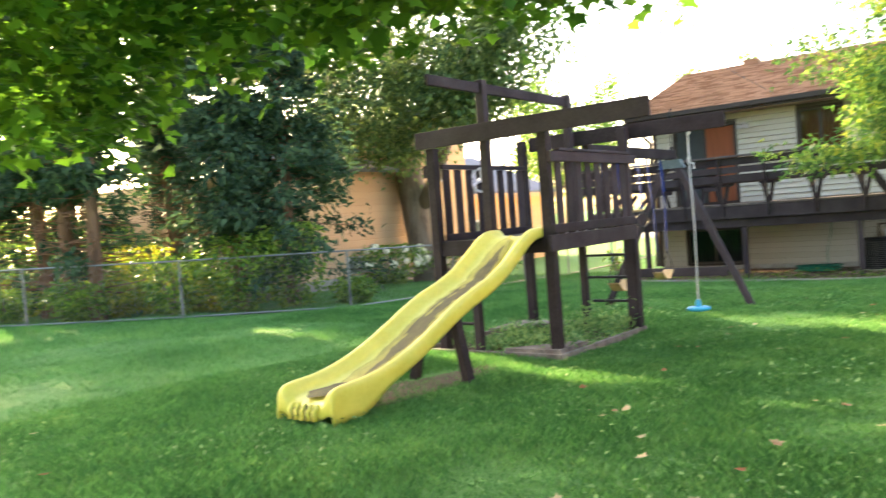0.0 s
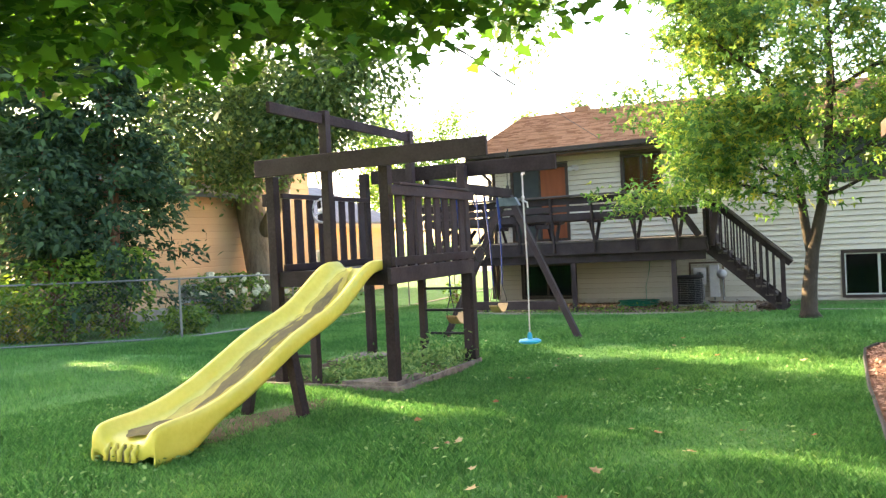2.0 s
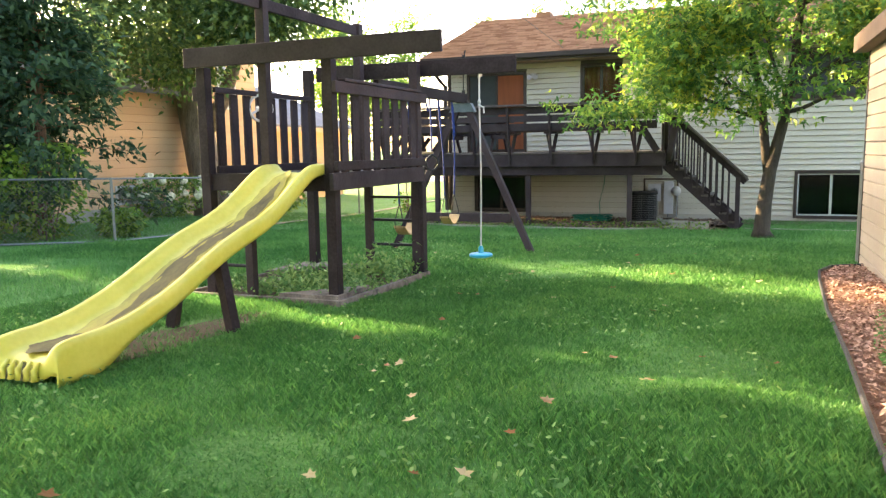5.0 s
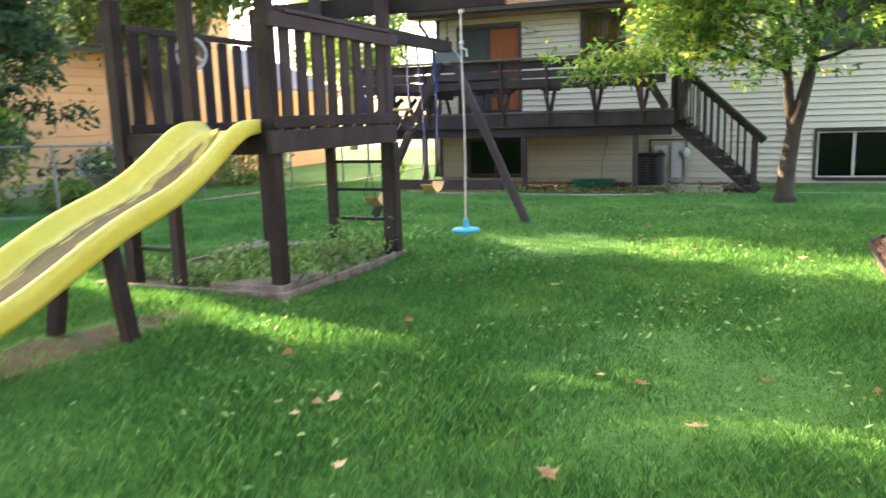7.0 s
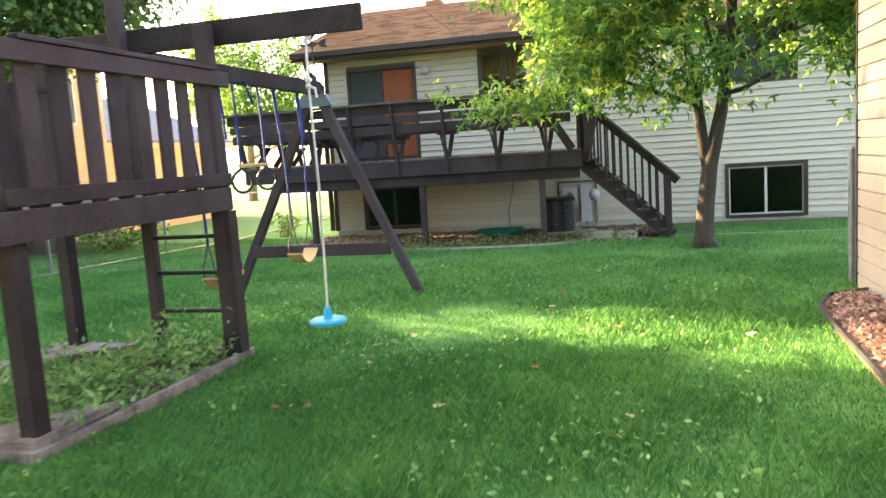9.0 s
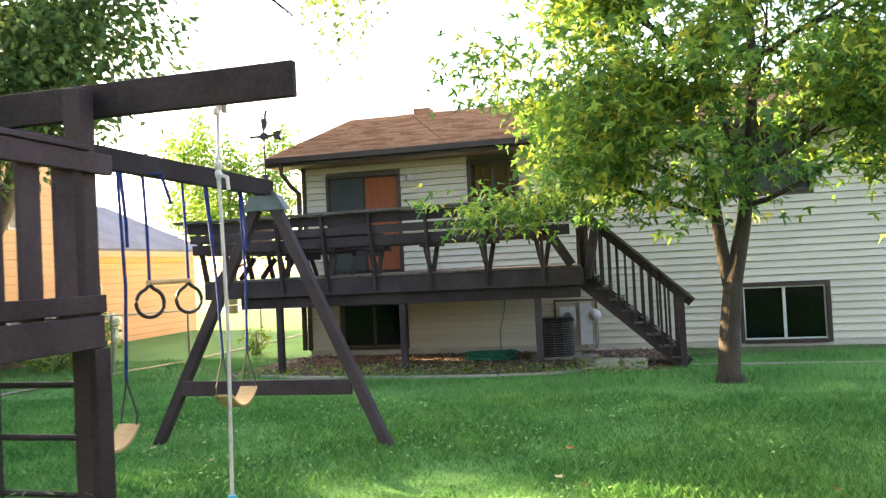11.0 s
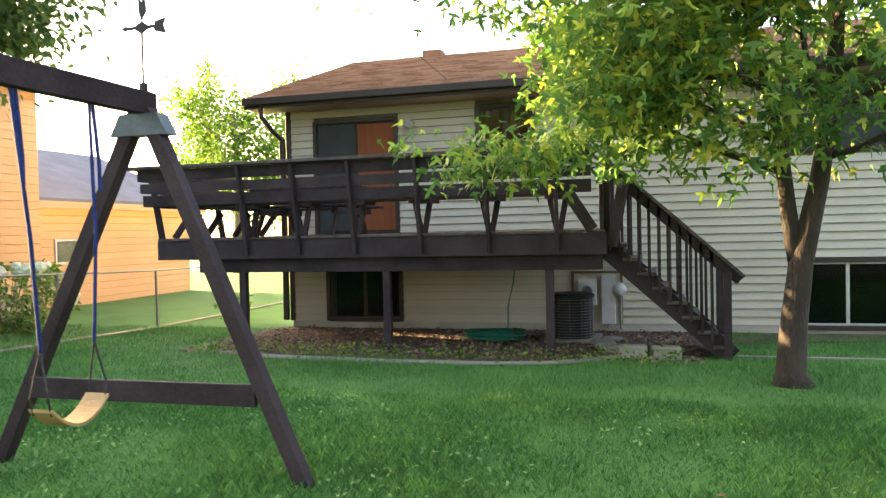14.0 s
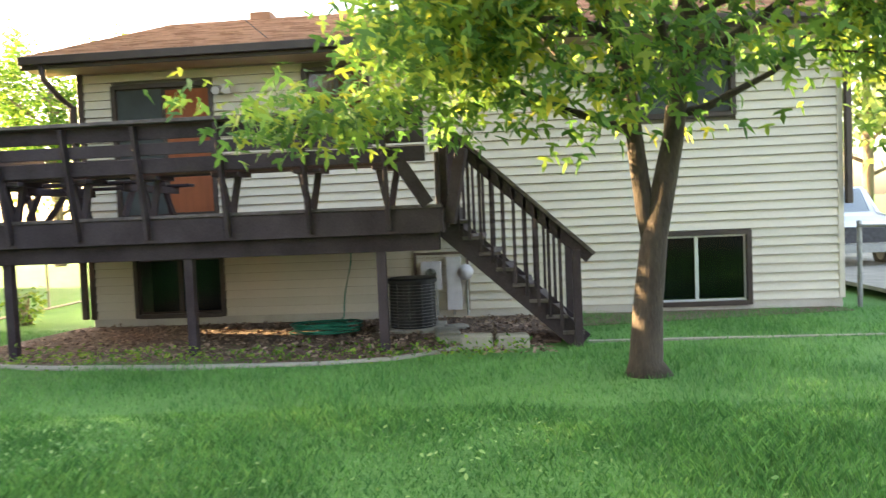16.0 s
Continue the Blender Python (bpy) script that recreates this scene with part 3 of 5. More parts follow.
# picnic table on the deck
pt = thing("picnic_table", "dark brown wooden picnic table standing on the deck", "table", (-4.95, 19.25, DZ + 0.03))
boxes("tabletop_plank", STAIN, pt, [(-0.9, 0.9, -0.36 + k * 0.145, -0.225 + k * 0.145, 0.7, 0.74) for k in range(5)])
boxes("bench_plank", STAIN, pt, [(-0.9, 0.9, y, y + 0.2, 0.41, 0.45) for y in (-0.8, 0.6)])
for x in (-0.62, 0.62):
    beams("leg", STAIN, pt, [((x, -0.7, 0.0), (x, -0.2, 0.7), 0.04, 0.1), ((x, 0.7, 0.0), (x, 0.2, 0.7), 0.04, 0.1)])
    boxes("bench_bearer", STAIN, pt, [(x + 0.022, x + 0.06, -0.78, 0.78, 0.32, 0.41)])
    boxes("top_cleat", STAIN, pt, [(x + 0.022, x + 0.06, -0.34, 0.34, 0.61, 0.698)])
    beams("brace", STAIN, pt, [((x, 0, 0.36), (x * 0.25, 0, 0.69), 0.04, 0.08)])

# stairs down to the east
stairs = thing("stairs", "steep dark brown wooden stairs with a balustrade", "stairs", kind="structure")
SY0, SY1, NR = 18.05, 19.05, 9
RISE = (DZ + 0.02 - gz(18.5)) / NR
GO = 0.178
SX = DX1 + 0.05
for y in (SY0, SY1):
    beams("stringer", STAIN, stairs, [((SX - 0.05, y, DZ - 0.2), (SX + GO * 8.2, y, gz(18.5) + 0.04), 0.045, 0.24)])
for i in range(1, NR):
    z = DZ + 0.02 - i * RISE
    x = SX + (i - 1) * GO
    boxes("tread", STAIN_WORN, stairs, [(x - 0.01, x + GO + 0.05, SY0 - 0.06, SY1 + 0.06, z - 0.04, z)])
    boxes("riser", STAIN, stairs, [(x + GO - 0.01, x + GO + 0.01, SY0 - 0.04, SY1 + 0.04, z - RISE, z - 0.042)])
for y in (SY0 - 0.06, SY1 + 0.06):
    bal = thing("handrail", "dark brown sloping stair handrail with square balusters", "railing")
    top0, top1 = Vector((SX - 0.02, y, 2.05)), Vector((1.27, y, 0.55))
    beams("rail_cap", STAIN_WORN, bal, [(top0, top1, 0.11, 0.04)])
    beams("rail_board", STAIN, bal, [(top0 - Vector((0, 0, 0.1)), top1 - Vector((0.05, 0, 0.05)), 0.04, 0.12)])
    boxes("newel_post", STAIN, bal, [(1.03, 1.12, y - 0.045, y + 0.045, gz(18.5) - 0.02, 0.6)])
    boxes("newel_post", STAIN, bal, [(SX - 0.06, SX + 0.03, y - 0.045, y + 0.045, 0.9, 2.0)])
    for i in range(10):
        x = SX + 0.13 + i * 0.122
        t = (x - top0.x) / (top1.x - top0.x)
        zt = top0.z + (top1.z - top0.z) * t - 0.04
        zb = DZ - 0.14 - (x - SX) * (RISE / GO)
        boxes("baluster", STAIN, bal, [(x - 0.018, x + 0.018, y - 0.02, y + 0.02, max(zb, gz(18.5)), zt)])

# ---------------------------------------------------------------- play tower
TX0, TX1, TY0, TY1 = -3.67, -2.33, 7.42, 9.27
P = 0.05
tower = thing("play_tower", "dark brown wooden play tower with a raised railed platform", "playset")
g0 = gz(8.3)
boxes("post", STAIN, tower, [(TX0 - P, TX0 + P, TY0 - P, TY0 + P, g0 - 0.08, 2.05), (TX1 - P, TX1 + P, TY0 - P, TY0 + P, g0 - 0.08, 2.06),
                             (TX0 - P, TX0 + P, TY1 - P, TY1 + P, g0 - 0.08, 2.19), (TX1 - P, TX1 + P, TY1 - P, TY1 + P, g0 - 0.08, 2.19)])
boxes("post_block", STAIN, tower, [(TX1 + P + 0.002, TX1 + P + 0.045, TY1 - 0.06, TY1 + 0.05, g0 - 0.08, 0.915)])
boxes("ladder_post", STAIN, tower, [(-3.27, -3.19, TY0 - 0.04, TY0 + 0.04, g0 - 0.08, 0.92), (-2.97, -2.89, TY1 - 0.04, TY1 + 0.04, g0 - 0.08, 0.92)])
boxes("ridge_post", STAIN, tower, [(-3.05, -2.96, TY0 - 0.03, TY0 + 0.06, 0.92, 2.66), (-3.05, -2.96, TY1 - 0.06, TY1 + 0.03, 0.92, 2.66)])
boxes("ridge_beam", STAIN, tower, [(-3.03, -2.99, 6.55, TY0 - 0.032, 2.53, 2.63), (-3.03, -2.99, TY0 + 0.062, TY1 - 0.062, 2.53, 2.63)])
boxes("cross_beam", STAIN, tower, [(-3.82, -1.24, TY0 - 0.092, TY0 - 0.052, 2.05, 2.225)], "dark stained front cross beam")
boxes("cross_beam", STAIN, tower, [(-3.6, -1.2, TY1 + 0.052, TY1 + 0.092, 2.055, 2.225)])
boxes("fascia_board", STAIN, tower, [(TX0 + P, TX1 - P, TY0 - 0.02, TY0 + 0.02, 0.91, 1.07), (TX0 + P, TX1 - P, TY1 - 0.02, TY1 + 0.02, 0.91, 1.07),
                                     (TX1 + P + 0.002, TX1 + P + 0.042, TY0 - 0.14, TY1 + 0.02, 0.92, 1.075), (TX0 - P - 0.042, TX0 - P - 0.002, TY0, TY1 + 0.05, 0.92, 1.075)])
boxes("floor_plank", STAIN_WORN, tower, [(TX0 + P + 0.02, TX1 - P - 0.02, TY0 + 0.07 + i * 0.142, TY0 + 0.205 + i * 0.142, 1.02, 1.06) for i in range(12)])
boxes("rail_board", STAIN, tower, [(TX1 + P + 0.002, TX1 + P + 0.042, TY0 - 0.05, TY1 + 0.12, 1.77, 1.87), (TX1 + P + 0.002, TX1 + P + 0.042, TY0 - 0.05, TY1 + 0.04, 1.09, 1.175)])
boxes("rail_board", STAIN, tower, [(TX1 + P - 0.02, TX1 + P + 0.055, TY0 + 0.1, TY1 - 0.05, 1.873, 1.9)])
boxes("rail_board", STAIN, tower, [(TX0 + 0.052, TX0 + 0.088, TY0 + P, TY1 - P, 1.83, 1.88), (TX0 + 0.052, TX0 + 0.088, TY0 + P, TY1 - P, 1.07, 1.14)])
n = 8
for i in range(n):
    y = TY0 + 0.17 + i * (TY1 - TY0 - 0.34) / (n - 1)
    boxes("picket", STAIN, tower, [(TX1 + 0.026, TX1 + 0.05, y - 0.064, y + 0.064, 1.075, 1.80)])
    boxes("picket", STAIN, tower, [(TX0 + 0.022, TX0 + 0.05, y - 0.058, y + 0.058, 1.075, 1.83)])
for z in (0.2, 0.48, 0.74):
    for (a, b) in (((TX0 + P, TY0, z), (-3.27, TY0, z)), ((-2.89, TY1, z), (TX1 - P, TY1, z))):
        bm = bmesh.new()
        tube(bm, [a, b], 0.016, 8)
        part("rung", bm, BLACK, tower, "black metal rung")
boxes("side_stub", STAIN, tower, [(TX0 - 0.12, TX0 - 0.052, TY0 - 0.03, TY0 + 0.03, 1.75, 1.88)])

# the tower stands slightly askew
tower.matrix_basis = Matrix.Translation((-2.348, 7.894, 0)) @ Matrix.Rotation(radians(-0.9), 4, 'Z') @ Matrix.Translation((2.365, -7.921, 0))

# sandbox border, corner seats, weedy soil
sb = thing("sandbox", "weathered brown sandbox border under the tower", "sandbox")
SX0, SX1, SY_F, SY_R, ZF, ZR = -3.86, -2.19, 7.25, 9.33, -0.045, -0.1
beams("border_board", BORDER, sb, [((SX0, SY_F, ZF - 0.07), (SX1 - 0.042, SY_F, ZF - 0.07), 0.04, 0.14), ((SX1 - 0.02, SY_F - 0.02, ZF - 0.07), (SX1 - 0.02, SY_R + 0.02, ZR - 0.07), 0.04, 0.14),
                                   ((SX0, SY_R, ZR - 0.07), (SX1 - 0.042, SY_R, ZR - 0.07), 0.04, 0.14), ((SX0 - 0.022, SY_F - 0.02, ZF - 0.07), (SX0 - 0.022, SY_R + 0.02, ZR - 0.07), 0.04, 0.14)])
for pts, zc in ((((-2.24, 7.28), (-2.85, 7.28), (-2.24, 7.9)), ZF), (((-3.85, 9.3), (-3.05, 9.3), (-3.85, 8.55)), ZR + 0.02)):
    bm = bmesh.new()
    a = [bm.verts.new((x, y, zc - 0.01)) for x, y in pts]
    b = [bm.verts.new((x, y, zc + 0.03)) for x, y in pts]
    bm.faces.new(a)
    bm.faces.new(b)
    for i in range(3):
        bm.faces.new((a[i], b[i], b[(i + 1) % 3], a[(i + 1) % 3]))
    part("corner_seat", bm, BORDER, sb)
bm = bmesh.new()
box(bm, -3.855, -2.235, 7.275, 9.305, -0.2, -0.08)
for vv in bm.verts:
    if vv.co.y > 8:
        vv.co.z -= 0.07
part("sand", bm, SOIL, sb, "weedy brown soil")

# steering wheel
sw = thing("toy_steering_wheel", "pale grey plastic toy steering wheel on the rail", "toy", (-3.55, 8.16, 1.71))
sw.rotation_euler = (0, 0, radians(-28))
ring = bmesh.new()
tube(ring, [(0, 0.13 * math.cos(a), 0.13 * math.sin(a)) for a in [k * math.pi / 14 for k in range(29)]], 0.015, 6)
part("rim", ring, GREY_PLASTIC, sw, smooth=True)
for a in (90, 210, 330):
    bm = bmesh.new()
    tube(bm, [(0, 0, 0), (0, 0.125 * math.cos(radians(a)), 0.125 * math.sin(radians(a)))], 0.013, 5)
    part("spoke", bm, GREY_PLASTIC, sw)
bm = bmesh.new()
tube(bm, [(-0.06, 0, 0), (0.02, 0, 0)], 0.03, 8)
part("hub", bm, GREY_PLASTIC, sw)


# slide
def slide():
    s = thing("slide", "faded yellow plastic wavy slide with grimy bed", "slide", group="")
    x_top, x_foot, y_top, y_foot = -2.65, -2.77, 7.38, 4.5
    prof = [(0.0, 1.08), (0.05, 1.085), (0.1, 1.03), (0.18, 0.88), (0.27, 0.73), (0.36, 0.64), (0.45, 0.57), (0.54, 0.46), (0.63, 0.34), (0.72, 0.235), (0.81, 0.165), (0.88, 0.135), (0.94, 0.13), (0.985, 0.12), (1.0, 0.08), (1.005, 0.0)]
    # cross section: outer skirt, rolled rim, inner wall, bed
    sec = [(-0.235, -0.04), (-0.245, 0.07), (-0.225, 0.1), (-0.195, 0.1), (-0.17, 0.07), (-0.15, 0.02), (-0.12, 0.0), (0.12, 0.0), (0.15, 0.02), (0.17, 0.07), (0.195, 0.1), (0.225, 0.1), (0.245, 0.07), (0.235, -0.04)]
    bm = bmesh.new()
    grid = []
    for t, z in prof:
        cx = x_top + (x_foot - x_top) * t
        cy = y_top + (y_foot - y_top) * t
        row = []
        flare = 1.17 - (0.03 if t > 0.86 else 0)
        for sx, sz in sec:
            hh = sz
            if t > 0.99 and sz > 0:
                hh = sz * (0.35 if t > 1.0 else 0.9)
            if t < 0.06:
                hh = sz * 0.75
            if t > 0.84 and sz < 0:
                hh = -z - 0.03
            row.append(bm.verts.new((cx + sx * flare, cy + (0.02 if t > 1 else 0), max(z + hh, -0.03))))
        grid.append(row)
    for a, b in zip(grid, grid[1:]):
        for i in range(len(sec) - 1):
            f = bm.faces.new((a[i], a[i + 1], b[i + 1], b[i]))
            f.smooth = True
    body = part("body", bm, YELLOW, s)
    md = body.modifiers.new("round", 'SUBSURF')
    md.levels = md.render_levels = 2
    md = body.modifiers.new("wall", 'SOLIDIFY')
    md.thickness = 0.008
    # worn grime on the bed: a dull film with a darker ragged streak on it
    def streak(name, t0, t1, wide, shift, lift, material, label, rough):
        bm = bmesh.new()
        last = None
        for i in range(141):
            u = i / 140
            t = t0 + (t1 - t0) * u
            for (ta, za), (tb, zb) in zip(prof, prof[1:]):
                if ta <= t <= tb:
                    z = za + (zb - za) * (t - ta) / (tb - ta)
            cx = x_top + (x_foot - x_top) * t
            cy = y_top + (y_foot - y_top) * t
            taper = min(1.0, 8 * u + 0.1, 5 * (1 - u) + 0.05)
            row = []
            for side, seed in ((-1, 2.0), (1, 7.0)):
                e = wide * taper * (1 + rough * noise.noise(Vector((seed, t * 8, 3.1))) + 0.7 * rough * noise.noise(Vector((seed, t * 37, 1.3))))
                row.append(max(-0.118, min(0.118, shift + side * e)))
            row = [bm.verts.new((cx + row[0] + (row[1] - row[0]) * k, cy, z + lift)) for k in (0, 0.33, 0.66, 1)]
            if last:
                for k in range(3):
                    bm.faces.new((last[k], last[k + 1], row[k + 1], row[k]))
            last = row
        return part(name, bm, material, body, label)

    streak("grime_film", 0.05, 0.97, 0.11, 0.008, 0.0165, GRIME_FILM, "dull dirty film", 0.35)
    streak("grime", 0.12, 0.8, 0.06, 0.035, 0.0195, GRIME, "dark dirty streak", 0.7)
    streak("grime", 0.3, 0.62, 0.018, -0.045, 0.0195, GRIME, "thin dark dirty streak", 0.9)
    streak("grime", 0.85, 0.985, 0.095, 0.0, 0.0195, GRIME, "dried dirty puddle at the foot", 0.8)
    for i in range(5):
        x = x_foot - 0.12 + 0.06 * i
        bm = bmesh.new()
        tube(bm, [(x, y_foot - 0.02, 0.0), (x, y_foot - 0.018, 0.06), (x, y_foot + 0.02, 0.1)], [0.022, 0.02, 0.012], 8)
        part("rib", bm, YELLOW, body, smooth=True)
    for k, (x, w, h) in enumerate(((-0.09, 0.02, 0.05), (-0.03, 0.016, 0.07), (0.035, 0.024, 0.075), (0.09, 0.018, 0.06))):
        bm = bmesh.new()
        tube(bm, [(x_foot + x, y_foot - 0.012, 0.0), (x_foot + x + 0.004, y_foot - 0.014, h * 0.6), (x_foot + x, y_foot - 0.004, h + 0.03)], [w, w * 0.8, w * 0.3], 6)
        part("grime", bm, GRIME_FILM if k % 2 else GRIME, body, "brown dirt run down the foot")
    for x, sg in ((-2.44, 1), (-3.02, -1)):
        beams("support_leg", STAIN, s, [((x - 0.12 * sg, 6.06, 0.5), (x, 6.04, gz(6.0) - 0.03), 0.08, 0.08)])
    return s


slide()

flat_patch("bare_soil", [(-2.78 + (0.3 + 0.05 * math.sin(5 * a)) * math.cos(a), 5.95 + (1.0 + 0.12 * math.sin(3 * a)) * math.sin(a)) for a in [k * math.pi / 14 for k in range(28)]], 0.004, SOIL, "bare worn soil under the slide", "soil")

# swing beam and A-frame
AY, AZ = 12.2, 1.94
frame_ = thing("swing_frame", "dark brown A-frame swing beam fixed to the tower", "swing set")
beams("swing_beam", STAIN, frame_, [((-2.82, TY1 + 0.1, 2.0), (-2.76, 12.28, 2.0), 0.07, 0.14)])
beams("a_leg", STAIN, frame_, [((-2.74, AY, 1.95), (-1.7, AY - 0.08, gz(12.2) - 0.03), 0.085, 0.09), ((-2.8, AY, 1.95), (-3.94, AY, gz(12.2) - 0.03), 0.085, 0.09)])
beams("a_brace", STAIN, frame_, [((-3.62, AY - 0.065, 0.25), (-2.02, AY - 0.065, 0.25), 0.035, 0.13)])
bm = bmesh.new()
v = [bm.verts.new(p) for p in ((-2.9, AY - 0.055, 1.93), (-2.64, AY - 0.055, 1.93), (-2.57, AY - 0.055, 1.8), (-2.97, AY - 0.055, 1.8))]
w = [bm.verts.new((q.co.x, AY + 0.055, q.co.z)) for q in v]
bm.faces.new(v)
bm.faces.new(w[::-1])
for i in range(4):
    bm.faces.new((v[i], w[i], w[(i + 1) % 4], v[(i + 1) % 4]))
part("bracket", bm, GALV_PAINT, frame_, "blue grey steel apex bracket")


def rope(name, pts, r, material, parent, n=6):
    bm = bmesh.new()
    tube(bm, pts, r, n)
    return part(name, bm, material, parent)


def swing(y0, y1, x, z, label):
    s = thing("belt_swing", label, "swing", group="belt swings")
    ym = (y0 + y1) / 2
    for y, yy in ((y0, ym - 0.19), (y1, ym + 0.19)):
        rope("rope", [(-2.79, y, 1.93), (x, (y + yy) / 2, 1.2), (x, yy, 0.62)], 0.011, ROPE_BLUE, s)
        rope("rope_tail", [(-2.79, y + 0.03, 1.93), (-2.77, y + 0.04, 1.6), (-2.76, y + 0.03, 1.45)], 0.012, ROPE_BLUE, s)
        for dx in (-0.055, 0.055):
            rope("link", [(x, yy, 0.63), (x + dx, yy + (0.02 if yy > ym else -0.02), z + 0.17), (x + dx, yy, z + 0.08)], 0.006, CHAIN, s, 4)
    bm = bmesh.new()
    k = 12
    rows = []
    for i in range(k + 1):
        t = -1 + 2 * i / k
        yy = ym + t * 0.2
        zz = z + 0.11 * t * t - 0.01
        rows.append([bm.verts.new((x + dx, yy, zz + dz)) for dx, dz in ((-0.075, 0), (0.075, 0), (0.075, 0.018), (-0.075, 0.018))])
    for a, b in zip(rows, rows[1:]):
        for j in range(4):
            bm.faces.new((a[j], a[(j + 1) % 4], b[(j + 1) % 4], b[j]))
    bm.faces.new(rows[0])
    bm.faces.new(rows[-1])
    part("seat", bm, WOOD_BARE, s, "worn tan belt seat")
    return s


swing(11.22, 11.76, -2.74, 0.22, "worn tan belt swing on blue ropes")
swing(9.7, 10.2, -2.74, 0.24, "worn tan belt swing on blue ropes beside the tower")
tz = thing("trapeze_bar", "trapeze bar with two black rings on blue ropes", "trapeze")
for y in (10.46, 10.92):
    rope("rope", [(-2.79, y, 1.93), (-2.775, y, 1.6), (-2.77, y, 1.235)], 0.011, ROPE_BLUE, tz)
    bm = bmesh.new()
    tube(bm, [(-2.77 + 0.06 * math.sin(a), y + 0.065 * math.sin(a), 1.085 + 0.095 * math.cos(a) + (0.025 if abs(a) < 0.3 or abs(a - 6.283) < 0.3 else 0)) for a in [k * 2 * math.pi / 20 for k in range(21)]], 0.013, 6)
    part("ring", bm, BLACK, tz, "black plastic ring", smooth=True)
bm = bmesh.new()
tube(bm, [(-2.77, 10.44, 1.22), (-2.77, 10.94, 1.22)], 0.017, 8)
part("bar", bm, WOOD_BARE, tz, "tan wooden bar")
rope("rope_tail", [(-2.79, 10.48, 1.94), (-2.72, 10.56, 1.95), (-2.7, 10.64, 1.75)], 0.012, ROPE_BLUE, tz)

# disc swing
disc = thing("disc_swing", "turquoise plastic disc swing on a knotted grey rope", "swing")
DXs, DYs, DZs = -1.55, 9.25, 0.115
rope("rope", [(DXs - 0.02, TY1 + 0.04, 2.19), (DXs - 0.02, TY1 + 0.035, 1.95), (DXs - 0.01, TY1, 1.74), (DXs, 9.28, 1.0), (DXs, DYs, DZs + 0.06)], 0.009, ROPE_WHITE, disc)
for z, r in ((1.76, 0.02), (1.72, 0.018), (2.02, 0.016)):
    bm = bmesh.new()
    bmesh.ops.create_icosphere(bm, subdivisions=2, radius=r, matrix=Matrix.Translation((DXs - 0.012, TY1 + 0.005, z)) @ Matrix.Diagonal((1, 1, 1.4, 1)))
    part("knot", bm, ROPE_WHITE, disc, smooth=True)
rope("rope_tail", [(DXs - 0.01, TY1, 1.72), (DXs + 0.04, TY1 - 0.01, 1.7), (DXs + 0.045, TY1 - 0.01, 1.64)], 0.01, ROPE_WHITE, disc)
rope("rope_wrap", [(DXs - 0.02 + 0.0, TY1 + 0.045, 2.03), (DXs - 0.02, TY1 + 0.04, 2.19), (DXs - 0.02, TY1 + 0.1, 2.195), (DXs - 0.02, TY1 + 0.1, 2.03)], 0.014, ROPE_WHITE, disc)
bm = bmesh.new()
tube(bm, [(DXs, DYs, DZs + z) for z in (-0.025, -0.015, 0.005, 0.018, 0.025, 0.07, 0.1)], [0.09, 0.125, 0.13, 0.115, 0.03, 0.028, 0.018], 28)
part("seat", bm, BLUE, disc)

# weather vane on the beam end
wv = thing("weather_vane", "small dark metal weather vane on the swing beam", "weather vane", (-2.76, 12.2, 2.07))
wv.scale = (0.9, 0.9, 0.97)
rope("rod", [(0, 0, 0), (0, 0, 0.42)], 0.008, BLACK, wv)
bm = bmesh.new()
tube(bm, [(0, 0, 0.0), (0, 0, 0.05)], 0.03, 8)
part("foot", bm, BLACK, wv)
bm = bmesh.new()
box(bm, -0.13, 0.13, -0.006, 0.006, 0.39, 0.41)
for pts in (((0.1, 0.37), (0.19, 0.35), (0.17, 0.4), (0.19, 0.45), (0.1, 0.43)), ((-0.12, 0.38), (-0.17, 0.4), (-0.12, 0.42)), ((-0.07, 0.4), (0, 0.36), (0.07, 0.4), (0, 0.44))):
    a = [bm.verts.new((x, -0.004, z)) for x, z in pts]
    b = [bm.verts.new((x, 0.004, z)) for x, z in pts]
    bm.faces.new(a)
    bm.faces.new(b[::-1])
    for i in range(len(pts)):
        j = (i + 1) % len(pts)
        bm.faces.new((a[i], b[i], b[j], a[j]))
part("arrow", bm, BLACK, wv)
bm = bmesh.new()
for pts in (((0, 0.44), (0.04, 0.5), (0.03, 0.58), (0.05, 0.64), (0.02, 0.63), (0.005, 0.55), (-0.02, 0.6), (-0.02, 0.5)),):
    a = [bm.verts.new((x, -0.006, z)) for x, z in pts]
    b = [bm.verts.new((x, 0.006, z)) for x, z in pts]
    bm.faces.new(a)
    bm.faces.new(b[::-1])
    for i in range(len(pts)):
        j = (i + 1) % len(pts)
        bm.faces.new((a[i], b[i], b[j], a[j]))
part("figure", bm, BLACK, wv, "small metal bird figure")

